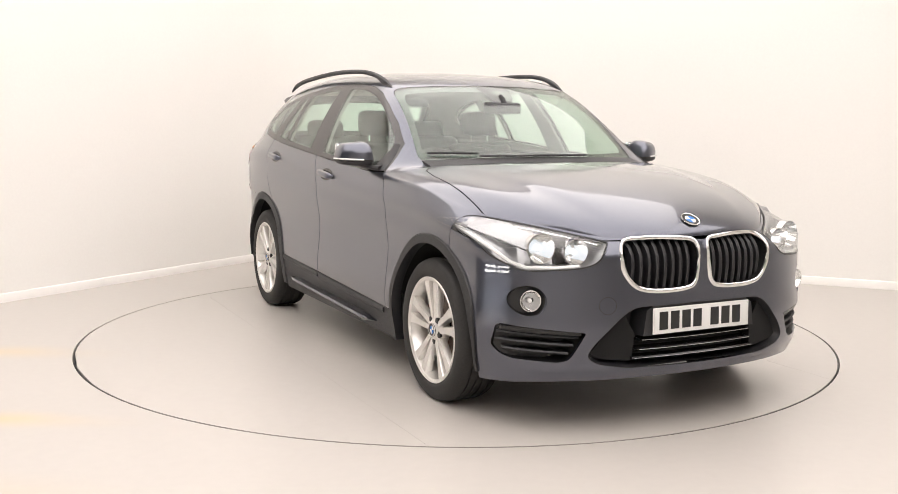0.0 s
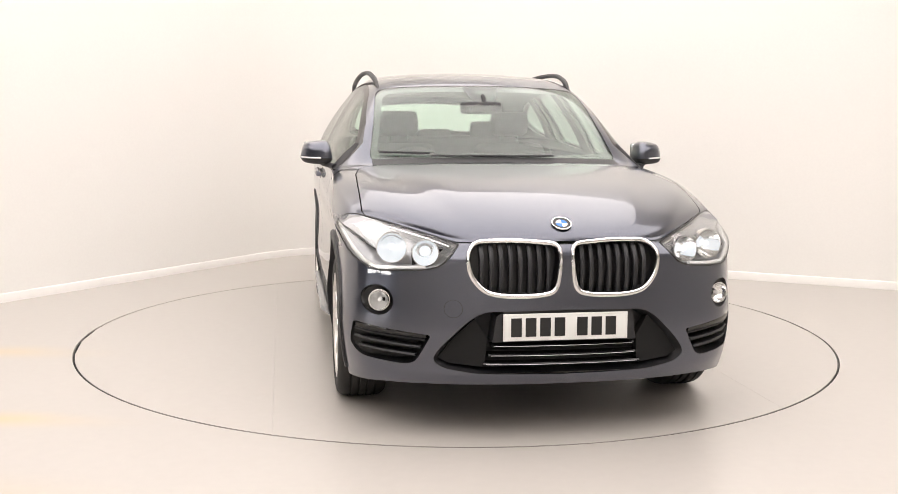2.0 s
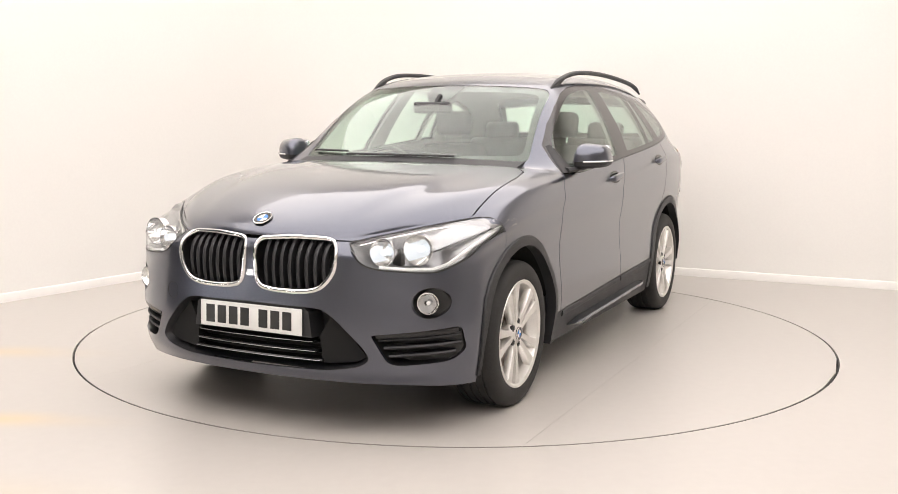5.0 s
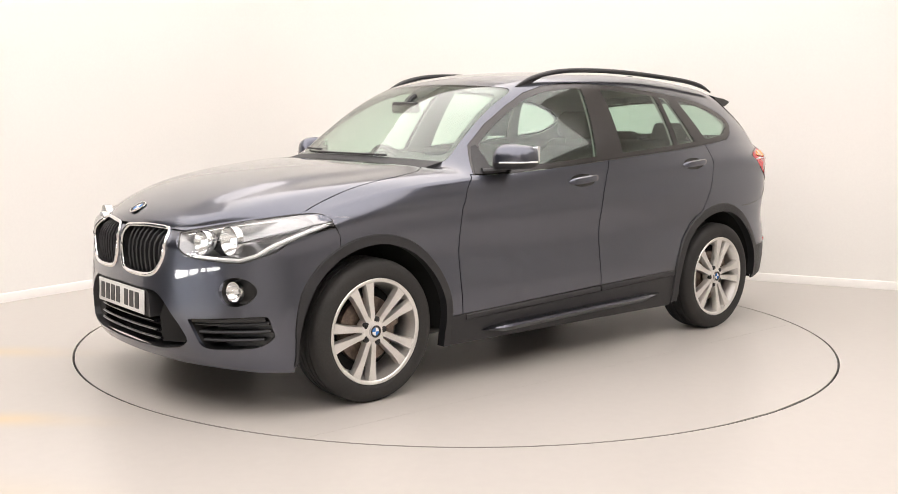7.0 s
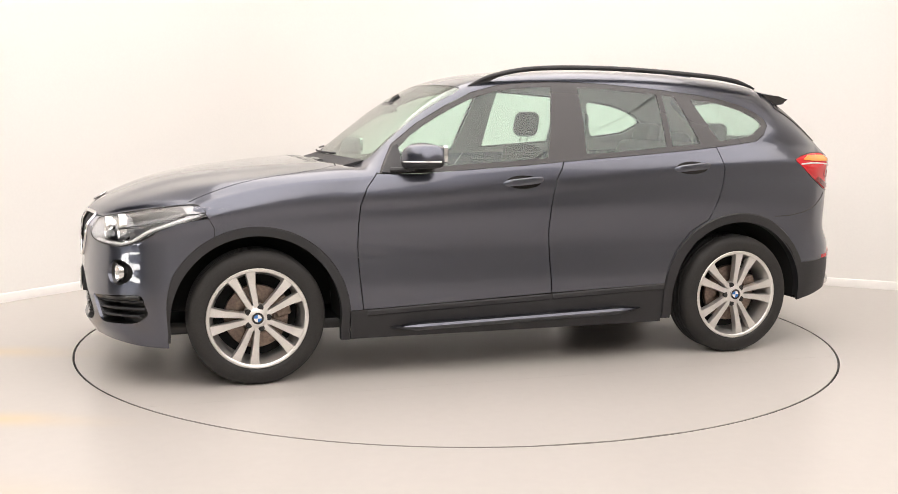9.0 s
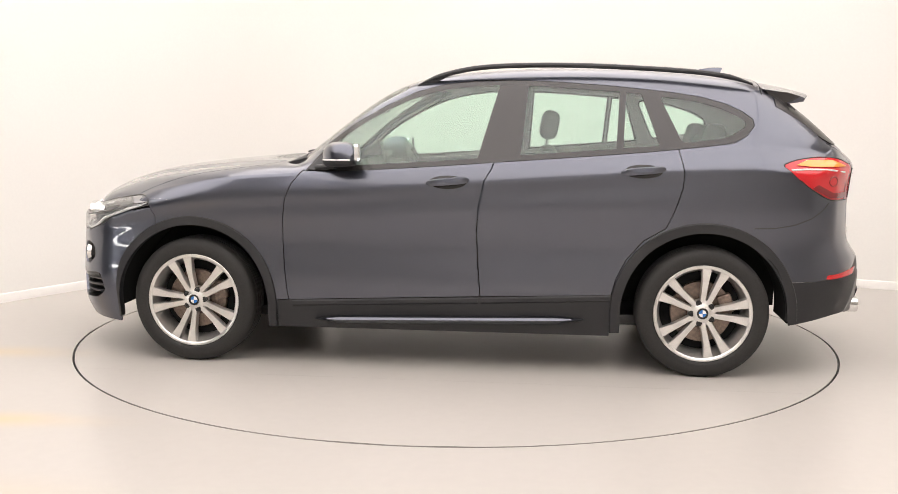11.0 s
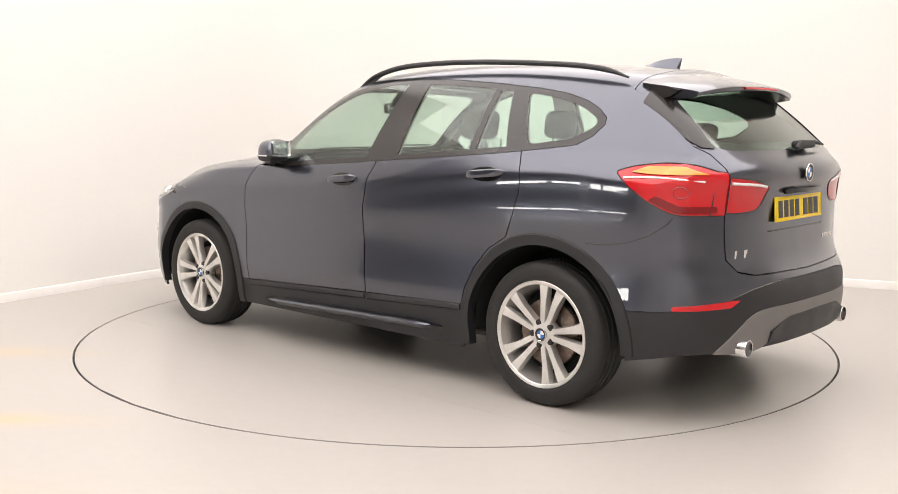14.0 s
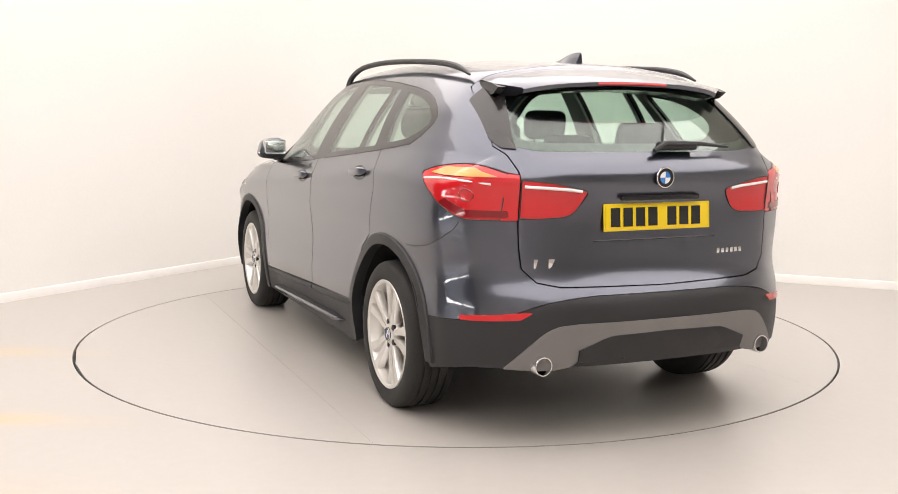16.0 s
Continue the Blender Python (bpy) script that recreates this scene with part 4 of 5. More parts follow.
def arches():
    """Black wheel arch trims and the dark liners inside the arches."""
    for x, ri, ro, z0, z1, name in ((0.0, .412, .458, .20, .23, "front_arch_trim"), (-2.67, .418, .470, .22, .300, "rear_arch_trim")):
        bm = bmesh.new()
        rows = []
        path = [(x - ri, z0, x - ro, z0)] if x == 0 else [(x - ri, z1, x - ro, z1)]
        n = 44
        left_end, right_end = path[0], ((x + ri, z1, x + ri + .012, z1) if x == 0 else (x + ri, z0, x + ro, z0))
        pts = [left_end]
        for t in np.linspace(math.pi * (1.04 if x == 0 else 1.0), -math.pi * .04, n):
            c, s = math.cos(t), math.sin(t)
            rr = ri + .012 + (ro - ri - .012) * min(1, max(0, (t - .02) / .5)) if x == 0 else ro
            pts.append((x + ri * c, .325 + ri * s, x + rr * c, .325 + rr * s))
        pts.append(right_end)
        for xi, zi, xo, zo in pts:
            po = on_skin("y", xo, zo, .001)
            pm = on_skin("y", xo * .9 + xi * .1, zo * .9 + zi * .1, .009)
            pi = on_skin("y", xi, zi, .012)
            ya = max(po.y, .86) if xo < .2 else po.y + .004
            rows.append([bm.verts.new(v) for v in ((xo, po.y, zo), (pm.x, max(pm.y, ya), pm.z), (xi, max(pi.y, ya), zi), (xi, max(pi.y, ya) - .05, zi), (xo, po.y - .01, zo))])
        for a, b in zip(rows, rows[1:]):
            for k in range(5):
                bm.faces.new((a[k], a[(k + 1) % 5], b[(k + 1) % 5], b[k]))
        bm.faces.new(rows[0]), bm.faces.new(rows[-1])
        both_sides(name, bm, BLACK, "matt black plastic wheel arch trim")
        lin = bmesh.new()
        rows = []
        for t in np.linspace(math.pi * 1.03, -math.pi * .03, 30):
            c, s = math.cos(t), math.sin(t)
            edge = .882 if .1 * math.pi < t < .9 * math.pi else .835
            rows.append([lin.verts.new((x + r * c, y, .325 + r * s)) for r, y in ((.424, edge), (.430, .50), (.445, .50), (.440, edge - .005))])
        for a, b in zip(rows, rows[1:]):
            for k in range(4):
                lin.faces.new((a[k], a[(k + 1) % 4], b[(k + 1) % 4], b[k]))
        both_sides("wheel_arch_liner", lin, SOOT, "dark wheel arch liner")
        inner = box(.84, .03, .46, .0, (x, .50, .55))
        both_sides("inner_wing", inner, SOOT)


def front_end():
    # kidney grilles
    gs = both_sides("grille", bucket(GRILLE, "x", .05, .96), PLATE_BLACK, "black kidney grille with a bright chrome surround")
    both_sides("grille_surround", rim_on(GRILLE, "x", .0088, .004, flat=1.15, seg=10), CHROME, "thick chrome grille surround", gs)
    slat = []
    for k in range(8):
        y = .070 + .0385 * k
        r = zrange(GRILLE, y)
        if r:
            z0, z1 = r
            bm = bmesh.new()
            n = 7
            rows = []
            for i in range(n):
                z = z0 + (z1 - z0) * i / (n - 1)
                p = on_skin("x", y, z)
                bow = .020 - .016 * math.sin(math.pi * i / (n - 1))
                rows.append([bm.verts.new(v) for v in ((p.x - bow, y, z), (p.x - bow - .004, y + .0085, z), (p.x - bow - .04, y + .006, z), (p.x - bow - .04, y - .006, z), (p.x - bow - .004, y - .0085, z))])
            for a, b in zip(rows, rows[1:]):
                for q in range(5):
                    bm.faces.new((a[q], a[(q + 1) % 5], b[(q + 1) % 5], b[q]))
            both_sides("grille_slat", bm, BLACK, "", gs)
    # lower grille
    full = [(a, b) for a, b in LOWER if a > .001]
    outline = full + [(-a, b) for a, b in reversed(full)]
    pts = []
    for a, b in outline:
        p = on_skin("x", abs(a), b, -.004)
        pts.append(Vector((p.x, a, b)))
    bm = bmesh.new()
    f = [bm.verts.new(p) for p in pts]
    bk = [bm.verts.new((p.x * .3 + .72 * .7 - .02, p.y * .9, .39 + (p.z - .39) * .92)) for p in pts]
    for i in range(len(f)):
        bm.faces.new((f[i], f[(i + 1) % len(f)], bk[(i + 1) % len(f)], bk[i]))
    bm.faces.new(bk)
    lg = fit("lower_grille", bm, BLACK, None, "wide black lower air intake")
    for z, w, mt in ((.391, .30, GLOSS_BLACK), (.351, .31, GLOSS_BLACK), (.314, .33, GLOSS_BLACK), (.421, .29, BLACK)):
        bar = bmesh.new()
        rows = []
        for y in np.linspace(-w, w, 15):
            p = on_skin("x", abs(y), z)
            rows.append([bar.verts.new((p.x - dx, y, z + dz)) for dx, dz in ((.022, .006), (.016, .0), (.022, -.006), (.07, -.008), (.07, .008))])
        for a, b in zip(rows, rows[1:]):
            for q in range(5):
                bar.faces.new((a[q], a[(q + 1) % 5], b[(q + 1) % 5], b[q]))
        bar.faces.new(rows[0]), bar.faces.new(rows[-1])
        ob = part("grille_bar", bar, mt, lg)
        if mt is GLOSS_BLACK:
            strip = tube([(on_skin("x", abs(y), z).x - .016, y, z) for y in np.linspace(-w * .97, w * .97, 13)], .0013, 6)
            part("bright_edge", strip, SATIN, ob)
    for s in (1, -1):
        cheek = bmesh.new()
        cp = [(.315, .416), (.325, .301), (.47, .316), (.510, .338), (.45, .421), (.365, .501)]
        fr, bk2 = [], []
        for a, b in cp:
            p = on_skin("x", a, b)
            fr.append(cheek.verts.new((p.x - .030 - .02 * (.5 - a), a * s, b)))
            bk2.append(cheek.verts.new((p.x - .08, a * s, b)))
        cheek.faces.new(fr), cheek.faces.new(bk2)
        for i in range(6):
            cheek.faces.new((fr[i], fr[(i + 1) % 6], bk2[(i + 1) % 6], bk2[i]))
        part("side_blank", cheek, SOOT, lg)
    # number plate panel in the intake
    pad = bmesh.new()
    fr, bk2 = [], []
    for a, b in [(-.30, .411), (.30, .411), (.285, .516), (.25, .536), (-.25, .536), (-.285, .516)]:
        fr.append(pad.verts.new((.826, a, b)))
        bk2.append(pad.verts.new((.72, a, b)))
    pad.faces.new(fr), pad.faces.new(bk2)
    for i in range(6):
        pad.faces.new((fr[i], fr[(i + 1) % 6], bk2[(i + 1) % 6], bk2[i]))
    fit("plate_carrier", pad, BLACK)
    # side intakes
    ins = both_sides("side_intake", bucket(INTAKE, "x", .06, .92), PLATE_BLACK, "black corner air intake with slats")
    for z in (.341, .376, .411, .434):
        r = yrange(INTAKE, z)
        y0, y1 = r[0] + .012, r[1] - .012
        bar = bmesh.new()
        rows = []
        for y in np.linspace(y0, y1, 9):
            zz = z + (y - .54) * .06
            p = on_skin("x", y, zz)
            d = .014 if z < .426 else .002
            h = .006 if z < .426 else .014
            rows.append([bar.verts.new((p.x - dx - d, y - dx * .5, zz + dz)) for dx, dz in ((.004, h), (.0, 0), (.004, -h), (.05, -h), (.05, h))])
        for a, b in zip(rows, rows[1:]):
            for q in range(5):
                bar.faces.new((a[q], a[(q + 1) % 5], b[(q + 1) % 5], b[q]))
        bar.faces.new(rows[0]), bar.faces.new(rows[-1])
        both_sides("intake_slat", bar, GLOSS_BLACK if z > .426 else BLACK, "", ins)
    eye = [on_skin("x", .455 + .036 * math.cos(t), .545 + .036 * math.sin(t), .0) for t in np.linspace(0, 2 * math.pi, 28, endpoint=False)]
    fit("towing_eye_cover", tube([(v.x, -v.y, v.z) for v in eye], .0011, 6, True), PLATE_BLACK, None, "round seam of the towing eye cover")
    # fog lamps
    fg = both_sides("fog_lamp", bucket(FOG, "x", .028, .86), PLATE_BLACK, "round fog lamp in a dark ring")
    p = on_skin("x", .748, .564, -.022)
    n = skin_normal(on_skin("x", .748, .564))[1]
    n = (n + Vector((1.6, 0, 0))).normalized()
    q = Vector((0, 0, 1)).rotation_difference(n).to_matrix().to_4x4()
    for nm, prof, mt in (("fog_reflector", [(0, -.012), (.020, -.008), (.034, .004), (.041, .020), (.045, .021), (.045, .0), (.03, -.02), (0, -.02)], CHROME),
                         ("fog_lens", [(0, .030), (.020, .0285), (.038, .024), (.044, .0215)], CLEAR), ("fog_bulb", [(0, .016), (.008, .013), (.010, .004), (.010, -.005), (0, -.006)], WHITE_LENS)):
        bm = lathe(prof, 28, "z")
        bmesh.ops.transform(bm, matrix=Matrix.Translation(p) @ q, verts=bm.verts)
        both_sides(nm, bm, mt, "", fg)
    # headlights
    hs = both_sides("headlight", bucket(LAMP, "x", .055, .93), HOUSING, "clear headlight with two chrome reflectors")
    for y, z, r in ((.555, .761, .052), (.685, .776, .060)):
        p = on_skin("x", y, z)
        c = Vector((p.x - .050, y, z))
        bm = lathe([(0, -.05), (r * .45, -.043), (r * .8, -.02), (r, .012), (r * 1.06, .012), (r * 1.06, -.02), (r * .6, -.055), (0, -.06)], 32, "z")
        m = Matrix.Translation(c) @ Vector((0, 0, 1)).rotation_difference(Vector((1, .12, .0)).normalized()).to_matrix().to_4x4()
        bmesh.ops.transform(bm, matrix=m, verts=bm.verts)
        rf = both_sides("reflector", bm, CHROME, "", hs)
        bm = lathe([(0, .0), (.011, -.003), (.013, -.015), (.013, -.04), (0, -.045)], 16, "z")
        bmesh.ops.transform(bm, matrix=m, verts=bm.verts)
        both_sides("bulb", bm, BULB, "lit side light", rf)
    low = [(.565, .706), (.66, .699), (.755, .698), (.80, .716), (.842, .761), (.872, .821), (.885, .851)]
    both_sides("light_strip", tube([on_skin("x", a, b, -.012) for a, b in low], .009, 8), WHITE_LENS, "white daytime running light strip", hs)
    up = [(.46, .801), (.56, .831), (.66, .854), (.76, .871), (.815, .876)]
    both_sides("chrome_strip", tube([on_skin("x", a, b, -.016) for a, b in up], .006, 8, flat=.8), CHROME, "", hs)
    both_sides("seal", rim_on(LAMP, "x", .0035, -.001, seg=6), PLATE_BLACK, "", hs)
    amb = [on_skin("x", .835 + .014 * math.cos(t), .816 + .026 * math.sin(t), -.05) for t in np.linspace(0, 2 * math.pi, 14, endpoint=False)]
    bm = bmesh.new()
    fr = [bm.verts.new(v) for v in amb]
    bk2 = [bm.verts.new(v - Vector((.02, .0, 0))) for v in amb]
    bm.faces.new(fr), bm.faces.new(bk2)
    for i in range(14):
        bm.faces.new((fr[i], fr[(i + 1) % 14], bk2[(i + 1) % 14], bk2[i]))
    both_sides("indicator", bm, AMBER, "amber indicator", hs)
    roundel(car, SHIFT @ pose(.737, 0, .8765) @ Vector((0, 0, 1)).rotation_difference(skin_normal(Vector((.737, 0, .8765)))[1]).to_matrix().to_4x4())


def number_plate(m, mat, label):
    w, h = .52, .111
    p = part("number_plate", box(.006, w, h, .0025, (0, 0, 0), 2), mat, car, label, SHIFT @ m)
    rim = tube([(.0036, a, b) for a, b in rounded([(-w / 2 + .006, -h / 2 + .006), (w / 2 - .006, -h / 2 + .006), (w / 2 - .006, h / 2 - .006), (-w / 2 + .006, h / 2 - .006)], .01)], .0012, 6, True)
    part("plate_border", rim, mat, p)
    for k, y in enumerate((-.206, -.146, -.086, -.026, .068, .128, .188)):
        part("bar", box(.002, .044, .076, 0, (.004, y, 0)), PLATE_BLACK, p)


def rear_end():
    I, D = "INTERSECT", "DIFFERENCE"
    skid = rounded([(-.1, .464), (.27, .455), (.345, .425), (.415, .335), (.50, .318), (.672, .322), (.60, .405), (.535, .470), (.485, .498), (.40, .508), (-.1, .512)],
                   [0, .03, .03, .03, .02, .01, .03, .03, .03, .03, 0])
    panel("rear_skid_trim", PROUD, [(I, prism(skid, "x", -3.9, -3.3))], SKID, side="both", label="grey plastic diffuser trim on the rear bumper")
    panel("rear_reflector", PROUD, [(I, prism(REFLECT, "x", -3.8, -3.15))], RED_LENS, label="slim red reflector in the bumper")
    blade = rounded([(.50, 1.468), (.575, 1.462), (.642, 1.40), (.662, 1.22), (.640, 1.190), (.585, 1.186), (.588, 1.215), (.535, 1.38), (.49, 1.43)], .008)
    panel("window_blade", PROUD, [(I, prism(blade, "x", -3.7, -3.03))], TRIM_BLACK, label="gloss black blade beside the rear window")
    # diffuser body below the trim
    bm = bmesh.new()
    rows = []
    for y in np.linspace(-.40, .40, 17):
        k = max(0, (abs(y) - .28) / .12)
        rows.append([bm.verts.new(v) for v in ((-3.578 + .12 * y * y, y, .452 - .05 * k), (-3.560 + .12 * y * y, y, .352), (-3.45, y, .325), (-3.40, y, .40))])
    for a, b in zip(rows, rows[1:]):
        for q in range(4):
            bm.faces.new((a[q], a[(q + 1) % 4], b[(q + 1) % 4], b[q]))
    bm.faces.new(rows[0]), bm.faces.new(rows[-1])
    df = fit("diffuser", bm, BLACK, None, "black rear diffuser")
    for y in (-.2, 0, .2):
        part("diffuser_fin", box(.05, .012, .05, .004, (-3.535, y, .375)), BLACK, df)
    # exhausts
    for s in (1, -1):
        bm = lathe([(.034, 0), (.038, .0), (.040, -.006), (.040, -.17), (.034, -.17), (.034, 0)], 32, "x")
        ex = fit("exhaust_tip", bm, CHROME, None, "round polished exhaust tip", pose(-3.516, .54 * s, .342, 0, 0, 180))
        part("exhaust_bore", lathe([(0, -.06), (.0338, -.06), (.0338, -.07), (0, -.07)], 24, "x"), PLATE_BLACK, ex)
    # lamps behind the red lenses
    lit = both_sides("tail_lamp_base", bucket(rounded([(-3.07, 1.083), (-3.22, 1.110), (-3.36, 1.095), (-3.385, .93), (-3.28, .925), (-3.17, .985)], .02), "y", .03, .95, .006), LAMP_GREY, "tail light housing")
    band = [(-3.075, 1.062), (-3.15, 1.066), (-3.22, 1.065), (-3.30, 1.060), (-3.37, 1.050)]
    both_sides("light_bar", tube([on_skin("y", a, b, .0015) for a, b in band], .0045, 8, flat=1.0), WHITE_LENS, "pale light guide across the tail light", lit)
    am = rounded([(-3.10, 1.088), (-3.16, 1.112), (-3.30, 1.112), (-3.385, 1.080), (-3.30, 1.078), (-3.18, 1.080)], .01)
    panel("rear_indicator", PROUD, [(I, prism(am, "y", .60, 1.3))], AMBER, label="amber rear indicator")
    both_sides("light_bar", tube([on_skin("x", a, b, .0015, -1) for a, b in ((.595, 1.042), (.50, 1.036), (.42, 1.030), (.365, 1.022))], .0065, 8), WHITE_LENS, "", lit)
    both_sides("lamp_seal", tube([on_skin("y", a, b, .0005) for a, b in TAIL_OUT if a > -3.40][::1], .0028, 6), PLATE_BLACK, "", lit)
    both_sides("lamp_seal", rim_on(TAIL_IN, "x", .0028, .0005, -1, seg=6), PLATE_BLACK, "", lit)
    band2 = rounded([(-3.185, .972), (-3.285, .922), (-3.398, .920), (-3.398, .946), (-3.300, .948), (-3.215, .990)], .006)
    panel("lens_band", PROUD, [(I, prism(band2, "y", .60, 1.3))], DARK_RED, label="darker red lower band of the tail light")
    ring = [(-3.300 + .024 * math.cos(t), 1.005 + .024 * math.sin(t)) for t in np.linspace(0, 2 * math.pi, 20, endpoint=False)]
    both_sides("bulb_ring", tube([on_skin("y", a, b, .0005) for a, b in ring], .0025, 6, True), DARK_RED, "", lit)
    # spoiler
    bm = bmesh.new()
    rows = []
    for y in np.linspace(-.572, .572, 25):
        k = (abs(y) / .572) ** 2.2
        zt = 1.5275 - .063 * k
        tip = (-3.276 + .065 * k, 1.463 - .036 * k)
        ty = y * (1 - .15 * k)
        e = max(0, (abs(y) - .50) / .072)
        rows.append([bm.verts.new(v) for v in ((-2.975, y, zt + .004), (-3.12, y, zt - .006 + (tip[1] - zt) * .30), (tip[0] + .012, ty, tip[1] + .003), (tip[0], ty, tip[1] - .004),
                                               (tip[0] + .008, ty, tip[1] - .020), (tip[0] + .07, ty, tip[1] - .026 - .004 * e), (-3.06, y, tip[1] - .030))])
    for a, b in zip(rows, rows[1:]):
        for q in range(7):
            bm.faces.new((a[q], a[(q + 1) % 7], b[(q + 1) % 7], b[q]))
    bm.faces.new(rows[0]), bm.faces.new(rows[-1])
    sp = fit("roof_spoiler", bm, PAINT, None, "grey-blue roof spoiler over the rear window")
    under = bmesh.new()
    rows = []
    for y in np.linspace(-.47, .47, 21):
        k = (abs(y) / .5) ** 2.2
        t0, t1 = -3.276 + .065 * k, 1.463 - .036 * k
        rows.append([under.verts.new(v) for v in ((t0 + .012, y, t1 - .0215), (t0 + .07, y, t1 - .033), (-3.10, y, t1 - .042), (-3.08, y, t1 - .032))])
    for a, b in zip(rows, rows[1:]):
        for q in range(4):
            under.faces.new((a[q], a[(q + 1) % 4], b[(q + 1) % 4], b[q]))
    under.faces.new(rows[0]), under.faces.new(rows[-1])
    part("spoiler_underside", under, GLOSS_BLACK, sp, "", None)
    bl = tube([(-3.275 + .065 * (abs(y) / .572) ** 2.2, y, 1.452 - .036 * (abs(y) / .572) ** 2.2) for y in np.linspace(-.17, .17, 9)], .006, 8)
    part("brake_light", bl, RED_LENS, sp, "slim red third brake light")
    for s in (1, -1):
        ck = prism([(-2.985, 1.462), (-3.10, 1.452), (-3.165, 1.432), (-3.12, 1.405), (-3.05, 1.395)], "y", .545 * s if s > 0 else -.580, .580 if s > 0 else -.545)
        part("spoiler_cheek", ck, TRIM_BLACK, sp)
    # plate recess lamp bar, badge, lettering bars, rear wiper
    fit("plate_lamp_bar", box(.02, .38, .022, .006, (-3.492, 0, .992)), GLOSS_BLACK)
    roundel(car, SHIFT @ pose(-3.516, 0, 1.073, 0, -92, 0))
    for y0, z, n, w, h in ((.552, .738, 2, .046, .036), (-.31, .757, 6, .015, .020)):
        for k in range(n):
            y = y0 - k * (w + (.012 if n == 2 else .010))
            p = on_skin("x", abs(y), z, .0, -1)
            fit("model_mark", box(.005, w, h, .0015, (p.x - .0015, y - w / 2, z)), CHROME, None, "small chrome bar")
    fit("tailgate_strip", tube([Vector((on_skin("x", abs(y), .822, 0, -1).x - .0005, y, .822)) for y in np.linspace(-.30, .30, 15)], .0035, 6), GLOSS_BLACK)
    pv = Vector((-3.44, -.06, 1.19))
    wb = bmesh.new()
    box(.045, .19, .036, .014, (-3.440, -.11, 1.197), 3, wb)
    wp = fit("rear_wiper", wb, BLACK, None, "black rear wiper parked on the glass")
    part("wiper_blade", tube([(-3.462, .015, 1.178), (-3.458, -.04, 1.206), (-3.448, -.23, 1.206), (-3.425, -.385, 1.192)], [.012, .014, .009, .005], 8), BLACK, wp)


